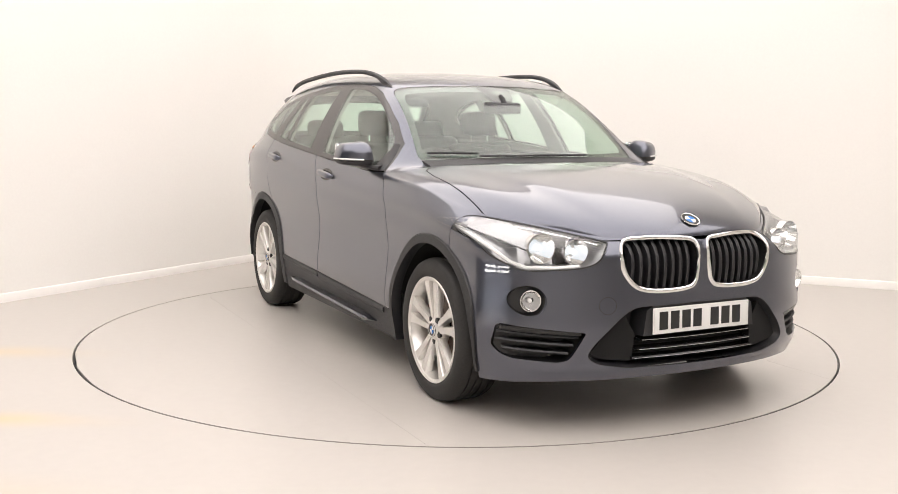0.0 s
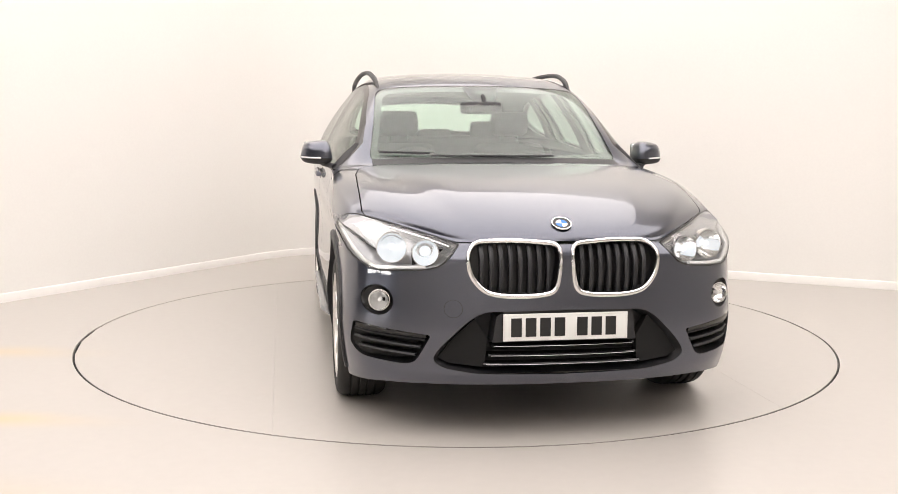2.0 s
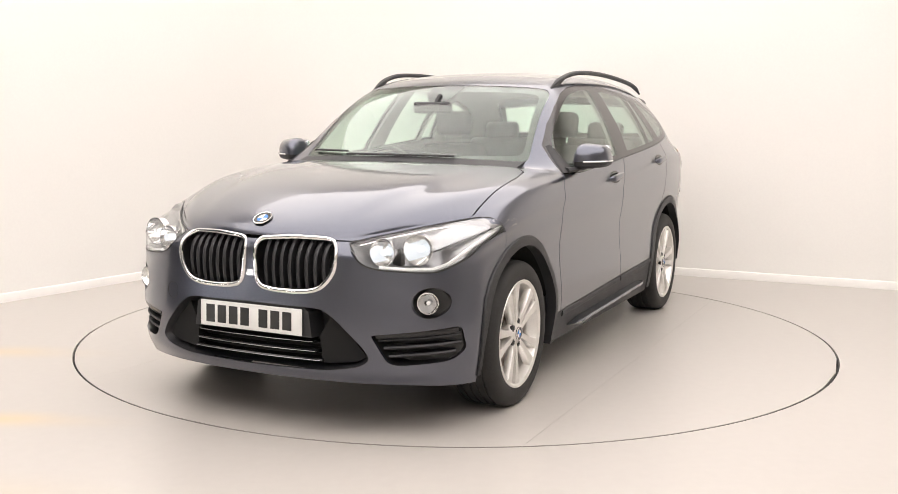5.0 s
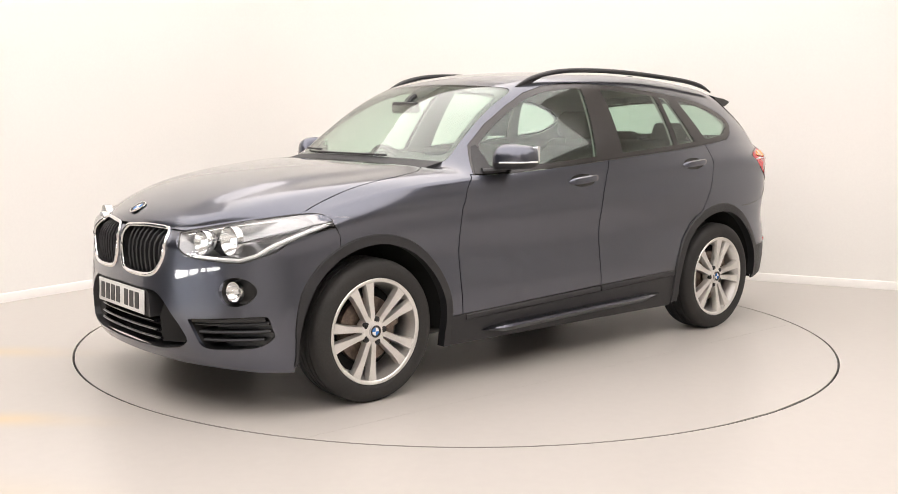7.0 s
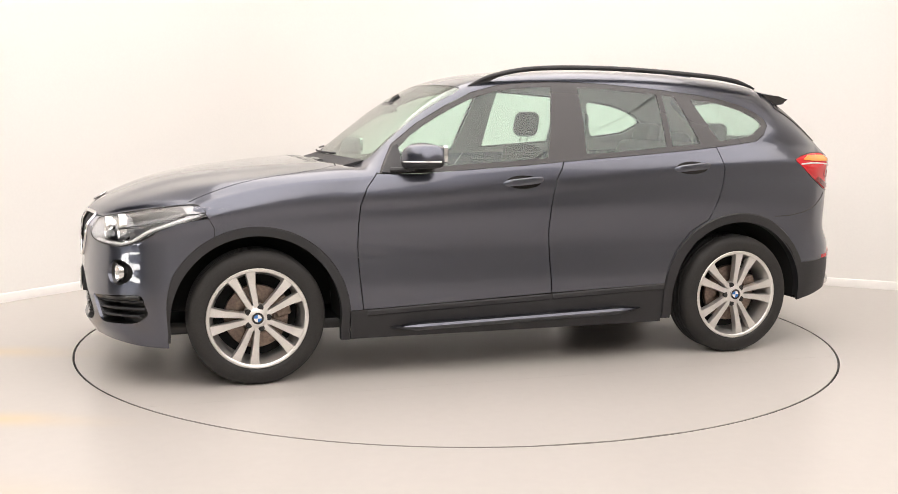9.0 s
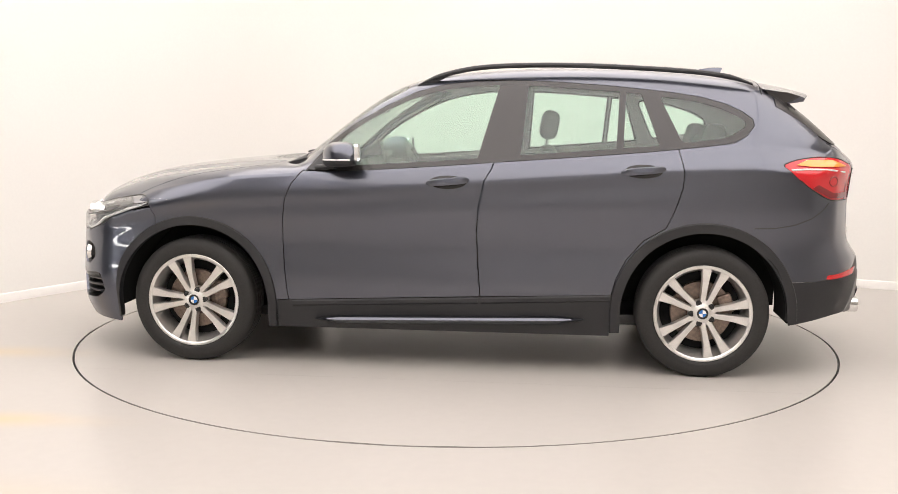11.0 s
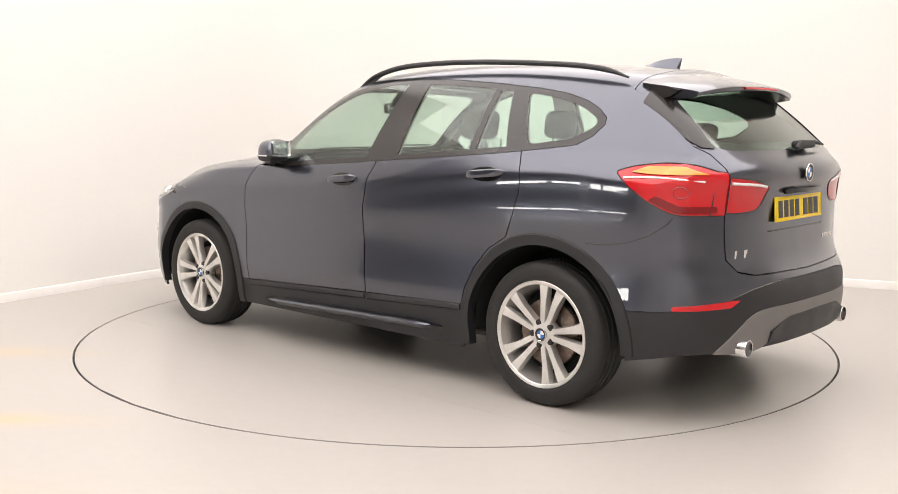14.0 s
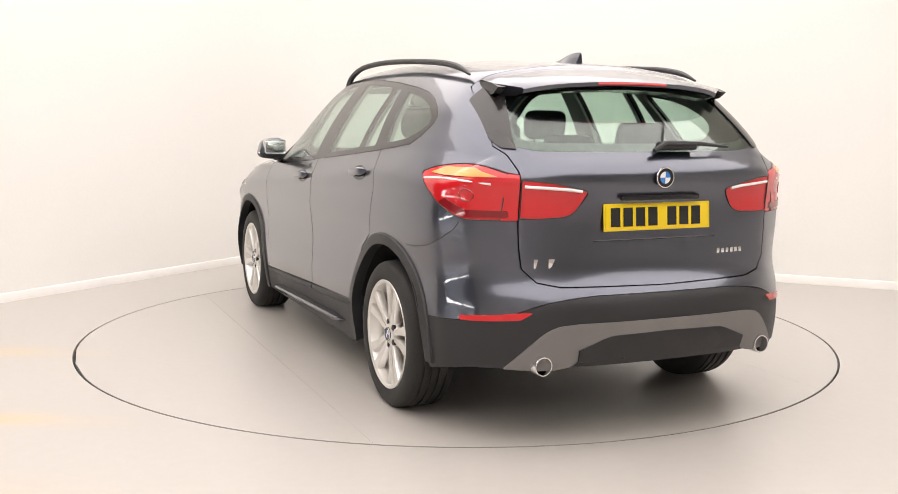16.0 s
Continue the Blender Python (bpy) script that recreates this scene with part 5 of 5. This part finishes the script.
def side_fittings():
    # mirrors
    def shell_half(lift, drop):
        bm = bmesh.new()
        rows = []
        for t in np.linspace(0, 1, 17):
            e = max(.04, 1 - abs(2 * t - 1) ** 5) ** .5
            y = .858 + .168 * t
            xf, xr = -.712 - .085 * t ** 2.2, -.890 - .022 * t
            cx, a = (xf + xr) / 2, (xf - xr) / 2 * (.55 + .45 * e)
            row = []
            for k in range(17):
                f = math.pi * k / 16
                c, q = math.cos(f), math.sin(f)
                up = (lift * (1 - .22 * t) * (1 - .22 * max(0, c)) if lift else -drop * (1 - .25 * t)) * e
                row.append(bm.verts.new((cx + a * math.copysign(abs(c) ** .55, c), y, 1.088 + .004 * t + up * q ** .55)))
            rows.append(row)
        for p, q in zip(rows, rows[1:]):
            for k in range(16):
                bm.faces.new((p[k], p[k + 1], q[k + 1], q[k]))
            bm.faces.new((p[16], p[0], q[0], q[16]))
        bm.faces.new(rows[0]), bm.faces.new(rows[-1])
        return bm

    cap = both_sides("door_mirror", shell_half(.102, 0), PAINT, "grey-blue door mirror with a black base")
    both_sides("mirror_base", shell_half(0, .040), BLACK, "black mirror underside", cap)
    arm = tube([(-.675, .845, 1.046), (-.73, .87, 1.050), (-.785, .90, 1.060)], [.026, .022, .026], 12, flat=.6)
    both_sides("mirror_arm", arm, BLACK, "", cap)
    ind = tube([(-.722, .92, 1.090), (-.745, .972, 1.091), (-.785, 1.012, 1.092), (-.835, 1.027, 1.093), (-.885, 1.026, 1.093)], .0045, 8)
    both_sides("indicator_strip", ind, WHITE_LENS, "", cap)
    gl = box(.006, .135, .085, .012, (0, 0, 0), 3)
    bmesh.ops.transform(gl, matrix=pose(-.9035, .940, 1.130, 0, 0, 7), verts=gl.verts)
    both_sides("mirror_glass", gl, MIRROR, "", cap)
    # handles, over flat black ovals put in for the shade of the scoops
    for x, z, door in ((-1.365, .985, "front_door"), (-2.35, 1.052, "rear_door")):
        doors = [o for o in car.children if o.name.split(".")[0] == door]
        doors.sort(key=lambda o: sum(v.co.y for v in o.data.vertices) < 0)
        p = on_skin("y", x, z)
        bm = bmesh.new()
        rows = []
        for t in np.linspace(-1, 1, 15):
            xx = x - t * .110
            q = on_skin("y", xx, z + .004 * t)
            k = math.sqrt(max(0, 1 - t ** 4))
            o, hh = .006 + .030 * k, .006 + .0135 * k
            rows.append([bm.verts.new(v) for v in ((xx, q.y + o, z - hh * .3 + .010 * t), (xx, q.y + o * .9, z + hh * .7 + .010 * t), (xx, q.y + o * .55, z + hh + .010 * t), (xx, q.y + o * .35, z + hh * .3 + .010 * t), (xx, q.y + o * .45, z - hh + .010 * t), (xx, q.y + o * .85, z - hh * .9 + .010 * t))])
        for a, b in zip(rows, rows[1:]):
            for q in range(6):
                bm.faces.new((a[q], a[(q + 1) % 6], b[(q + 1) % 6], b[q]))
        bm.faces.new(rows[0]), bm.faces.new(rows[-1])
        hd = both_sides("door_handle", bm, PAINT, "grey-blue bar door handle", doors)
        sc = bmesh.new()
        fr, bk2 = [], []
        for t in np.linspace(0, 2 * math.pi, 24, endpoint=False):
            a, b = x + .096 * math.cos(t), z - .004 + .034 * math.sin(t)
            fr.append(sc.verts.new(on_skin("y", a, b, .0018)))
            bk2.append(sc.verts.new(on_skin("y", a, b, -.004)))
        mid = sc.verts.new(on_skin("y", x, z - .004, .0018))
        for i in range(24):
            sc.faces.new((mid, fr[i], fr[(i + 1) % 24]))
        for i in range(24):
            sc.faces.new((fr[i], fr[(i + 1) % 24], bk2[(i + 1) % 24], bk2[i]))
        both_sides("handle_scoop", sc, GLOSS_BLACK, "", hd)
    # roof rails
    rx = [-1.165, -1.22, -1.30, -1.46, -1.67, -1.92, -2.21, -2.50, -2.73, -2.86, -2.92]
    rz = [1.490, 1.518, 1.547, 1.582, 1.598, 1.601, 1.593, 1.577, 1.555, 1.526, 1.504]
    xs = np.linspace(-1.165, -2.92, 46)
    zs = spline(list(zip(rx, rz)), xs)
    pts = [(x, .604 - (.038 if x > -2.0 else .010) * abs((x + 2.0) / .9) ** 2, z - .013) for x, z in zip(xs, zs)]
    both_sides("roof_rail", tube(pts, [.006 + .010 * min(1, min(i, 45 - i) / 3) for i in range(46)], 10, flat=.85), BLACK, "black roof rail")
    foot = bmesh.new()
    rows = []
    for i in range(0, 6):
        x, y, z = pts[i]
        rows.append([foot.verts.new(v) for v in ((x, y - .007, z), (x, y + .007, z), (x, y + .007, z - .045 + .007 * i), (x, y - .007, z - .045 + .007 * i))])
    for a, b in zip(rows, rows[1:]):
        for k in range(4):
            foot.faces.new((a[k], a[(k + 1) % 4], b[(k + 1) % 4], b[k]))
    foot.faces.new(rows[0]), foot.faces.new(rows[-1])
    both_sides("rail_foot", foot, BLACK)
    # fin aerial
    bm = bmesh.new()
    rows = []
    for t in np.linspace(0, 1, 9):
        x = -2.63 - .205 * t
        h = .048 * (1 - (1 - t) ** 2.0) if t < .9 else .047
        w = .030 - .012 * t
        zb = on_skin("z", x, .0).z - .004
        rows.append([bm.verts.new(v) for v in ((x, w, zb), (x - .012, w * .35, zb + h * .75), (x - .02, 0, zb + h + .004), (x - .012, -w * .35, zb + h * .75), (x, -w, zb))])
    for a, b in zip(rows, rows[1:]):
        for q in range(5):
            bm.faces.new((a[q], a[(q + 1) % 5], b[(q + 1) % 5], b[q]))
    bm.faces.new(rows[0]), bm.faces.new(rows[-1])
    fit("aerial_fin", bm, PAINT, None, "grey shark-fin roof aerial")
    # wipers and the cowl
    for y0, y1, dx in ((.30, -.36, 0), (-.36, -.62, -.02)):
        n = 14
        pts = []
        for k in range(n):
            y = y0 + (y1 - y0) * k / (n - 1)
            x = -.475 - .10 * (abs(y) / .6) ** 2 + dx
            p = on_skin("z", x, abs(y), .012)
            pts.append((p.x, y, p.z))
        fit("wiper", tube(pts, .0055, 8), BLACK, None, "black windscreen wiper at rest")
    cw = bmesh.new()
    rows = []
    for y in np.linspace(-.66, .66, 25):
        k = (y / .66) ** 2
        p, q = on_skin("z", -.430 - .03 * k, abs(y), -.002), on_skin("z", -.475 - .10 * k, abs(y), .004)
        rows.append([cw.verts.new(v) for v in ((p.x, y, p.z), (q.x, y, q.z), (q.x, y, q.z - .03), (p.x, y, p.z - .03))])
    for a, b in zip(rows, rows[1:]):
        for q in range(4):
            cw.faces.new((a[q], a[(q + 1) % 4], b[(q + 1) % 4], b[q]))
    cw.faces.new(rows[0]), cw.faces.new(rows[-1])
    fit("cowl_cover", cw, BLACK)
    # sill steps
    bm = bmesh.new()
    rows = []
    for t in np.linspace(0, 1, 21):
        x = -.66 - 1.42 * t
        e = min(1, min(t, 1 - t) / .10)
        z = .250 + .034 * t
        rows.append([bm.verts.new(v) for v in ((x, .878, z + .020 * e), (x, .885 + .035 * e, z + .014 * e), (x, .890 + .036 * e, z + .002), (x, .882 + .020 * e, z - .022 * e), (x, .865, z - .030 * e))])
    for a, b in zip(rows, rows[1:]):
        for q in range(5):
            bm.faces.new((a[q], a[(q + 1) % 5], b[(q + 1) % 5], b[q]))
    bm.faces.new(rows[0]), bm.faces.new(rows[-1])
    st = both_sides("side_skirt", bm, PAINT, "painted blade along the sill")
    # moulding at the foot of the doors
    for x0, x1 in ((-.545, -1.525), (-1.545, -2.20)):
        bm = bmesh.new()
        rows = []
        for x in np.linspace(x0, x1, 12):
            z = low_line(x) - .012
            p = on_skin("y", x, z)
            rows.append([bm.verts.new(v) for v in ((x, p.y, z + .008), (x, p.y + .006, z + .002), (x, p.y + .006, z - .018), (x, p.y - .002, z - .026), (x, p.y - .006, z))])
        for a, b in zip(rows, rows[1:]):
            for q in range(5):
                bm.faces.new((a[q], a[(q + 1) % 5], b[(q + 1) % 5], b[q]))
        bm.faces.new(rows[0]), bm.faces.new(rows[-1])
        both_sides("door_moulding", bm, BLACK, "dark moulding along the door foot")
    seam = [(-2.905, .770), (-3.00, .772), (-3.10, .788), (-3.19, .822), (-3.255, .868), (-3.285, .908)]
    both_sides("bumper_seam", tube([on_skin("y", a, b, .0) for k in range(5) for a, b in [(seam[k][0] + (seam[k + 1][0] - seam[k][0]) * f, seam[k][1] + (seam[k + 1][1] - seam[k][1]) * f) for f in (0, .25, .5, .75)]], .0026, 6), PLATE_BLACK)
    # dark mirror triangle before the front window
    panel("mirror_triangle", PROUD, [("INTERSECT", cut_y([(-.625, 1.036), (-.735, 1.034), (-.735, 1.172), (-.715, 1.166)]))], BLACK)


wheels()
arches()
front_end()
number_plate(pose(.836, 0, .472, 0, -1.5, 0), PLATE_WHITE, "white front number plate with dark bars")
number_plate(pose(-3.478, 0, .914, 0, -4, 180), PLATE_YELLOW, "yellow rear number plate with dark bars")
rear_end()
side_fittings()

# ---------------------------------------------------------------- inside the car
def cushion(sx, sy, sz, at, bevel=.05, tilt=0.0, bm=None):
    bm = bm or bmesh.new()
    b2 = box(sx, sy, sz, bevel, (0, 0, 0), 4)
    bmesh.ops.transform(b2, matrix=Matrix.Translation(at) @ pose(0, 0, 0, 0, tilt, 0), verts=b2.verts)
    me = bpy.data.meshes.new("t")
    b2.to_mesh(me)
    b2.free()
    bm.from_mesh(me)
    bpy.data.meshes.remove(me)
    return bm


def cabin():
    I, D = "INTERSECT", "DIFFERENCE"
    cuts = [(D, cut_y(grown(p, .012))) for p in (PANE_F, PANE_R, PANE_S, PANE_Q)]
    panel("cabin_lining", LINING, [(I, cut_y([(-.62, 1.06), (-3.05, 1.10), (-3.35, 1.17), (-3.10, 1.60), (-.9, 1.62)], -.5)), (D, prism(grown(SCREEN_O, .01), "x", -1.38, -.2)), (D, prism(grown(REARGLASS, .01), "x", -3.8, -2.98))] + cuts,
          LINER, side="both", label="pale grey roof lining and pillar trim")
    panel("door_card", LINING, [(I, cut_y([(-.55, 1.04), (-.55, .35), (-2.6, .40), (-2.6, 1.145), (-1.6, 1.075)]))], CABIN, label="dark inner door trim")
    panel("load_bay_trim", LINING, [(I, cut_y([(-2.62, 1.16), (-2.62, .79), (-3.6, .79), (-3.6, 1.15), (-2.95, 1.165)]))], CABIN, label="dark trim in the load bay")
    # floor pan, bulkhead and underside
    fit("floor_pan", box(2.76, 1.46, .06, .02, (-1.61, 0, .26)), PLATE_BLACK)
    fit("underbody", box(3.4, 1.10, .07, .02, (-1.25, 0, .235)), PLATE_BLACK)
    fit("engine_block", box(.85, .96, .40, .05, (.13, 0, .55)), PLATE_BLACK)
    fit("radiator", box(.03, 1.20, .50, .0, (.60, 0, .52)), PLATE_BLACK)
    fit("bulkhead", box(.04, 1.50, .62, .0, (-.48, 0, .66)), PLATE_BLACK)
    # dashboard
    bm = bmesh.new()
    rows = []
    for y in np.linspace(-.70, .70, 19):
        k = (y / .7) ** 2
        hump = .03 * math.exp(-((y + .37) / .17) ** 2)
        rows.append([bm.verts.new(v) for v in ((-.56 - .10 * k, y, 1.035), (-.80 - .04 * k, y, 1.035 + hump), (-.93 - .03 * k, y, 1.015 + hump), (-.99 - .02 * k, y, .96), (-.96, y, .82), (-.90, y, .62), (-.56, y, .62))])
    for a, b in zip(rows, rows[1:]):
        for q in range(7):
            bm.faces.new((a[q], a[(q + 1) % 7], b[(q + 1) % 7], b[q]))
    bm.faces.new(rows[0]), bm.faces.new(rows[-1])
    dash = fit("dashboard", bm, CABIN, None, "dark grey dashboard")
    part("display", box(.02, .24, .10, .008, (-.90, 0, 1.065)), GLOSS_BLACK, dash)
    # steering wheel on the car's right
    sw = tube([(.185 * math.cos(t) * .0, .185 * math.cos(t), .185 * math.sin(t)) for t in np.linspace(0, 2 * math.pi, 36, endpoint=False)], .016, 8, True)
    w = fit("steering_wheel", sw, GLOSS_BLACK, None, "black steering wheel", pose(-1.05, -.38, .965, 0, 24, 0))
    for a in (0, 180, 270):
        part("spoke", tube([(0, 0, 0), (0, .175 * math.cos(radians(a)), .175 * math.sin(radians(a)))], .016, 8), BLACK, w)
    part("airbag_boss", box(.05, .15, .12, .03, (.0, 0, 0), 3), BLACK, w)
    # seats
    for y in (.37, -.37):
        s = fit("front_seat", cushion(.52, .50, .16, (0, 0, 0), .06, -6), CABIN, None, "dark fabric front seat with headrest", pose(-1.50, y, .56))
        part("backrest", cushion(.13, .48, .58, (-.29, 0, .305), .06, -17), CABIN, s)
        part("headrest", cushion(.10, .25, .16, (-.375, 0, .715), .045, -10), CABIN, s)
        for d in (.06, -.06):
            part("headrest_post", tube([(-.355, d, .60), (-.372, d, .70)], .006, 8), CHROME, s)
    rs = fit("rear_seat", cushion(.50, 0.98, .18, (-2.33, 0, .62), .06, -5), CABIN, None, "dark fabric rear bench seat")
    part("backrest", cushion(.14, 1.28, .40, (-2.665, 0, .98), .06, -20), CABIN, rs)
    for y in (.40, 0, -.40):
        part("headrest", cushion(.09, .26, .15 if y else .10, (-2.76, y, 1.215 if y else 1.18), .04, -15), CABIN, rs)
    fit("parcel_shelf", box(.50, 1.14, .02, .008, (-3.02, 0, 1.09)), CABIN, None, "dark load cover behind the rear seat")
    # mirror and sensor housing
    im = fit("interior_mirror", box(.03, .24, .065, .018, (-.87, -.02, 1.365), 3), GLOSS_BLACK, None, "black interior mirror")
    part("mirror_face", box(.004, .21, .048, .01, (-.888, -.02, 1.365), 2), MIRROR, im)
    part("mirror_stalk", tube([(-.86, 0, 1.37), (-.90, 0, 1.42), (-.93, 0, 1.435)], .012, 8), BLACK, im)
    sensor = bmesh.new()
    fr, bk2 = [], []
    for a, b in ((-.10, 1.485), (.10, 1.485), (.075, 1.42), (.03, 1.385), (-.03, 1.385), (-.075, 1.42)):
        p = on_skin("x", abs(a), b, -.008)
        fr.append(sensor.verts.new((p.x, a, b)))
        bk2.append(sensor.verts.new((p.x - .05, a * .9, b - .005)))
    sensor.faces.new(fr), sensor.faces.new(bk2)
    for i in range(6):
        sensor.faces.new((fr[i], fr[(i + 1) % 6], bk2[(i + 1) % 6], bk2[i]))
    part("sensor_housing", sensor, BLACK, im)
    # black printed border of the windscreen
    inner = rounded([(-.2, 1.098), (.635, 1.118), (.612, 1.20), (.560, 1.435), (.47, 1.446), (.25, 1.456), (-.2, 1.460)], [0, .04, .05, .04, .05, .05, 0])
    panel("windscreen_border", shell(.010, -.0065), [(I, prism(grown(SCREEN_O, -.001), "x", -1.35, -.30)), (D, prism(inner, "x", -1.4, -.2))], GLOSS_BLACK, side="both", label="black printed windscreen border")
    inner = rounded([(-.2, 1.205), (.49, 1.208), (.560, 1.225), (.560, 1.26), (.525, 1.395), (.47, 1.420), (-.2, 1.440)], [0, .03, .03, .03, .04, .04, 0])
    panel("rear_window_border", shell(.010, -.0065), [(I, prism(REARGLASS, "x", -3.7, -3.03)), (D, prism(inner, "x", -3.8, -2.9))], GLOSS_BLACK, side="both", label="black printed rear window border")


cabin()


# ---------------------------------------------------------------- what moves
def motions():
    rows = [(t, pose(CENTRE[0], CENTRE[1], 0, 0, 0, a)) for t, a in TURNS]
    walk(car, rows)
    walk(table, rows)


motions()
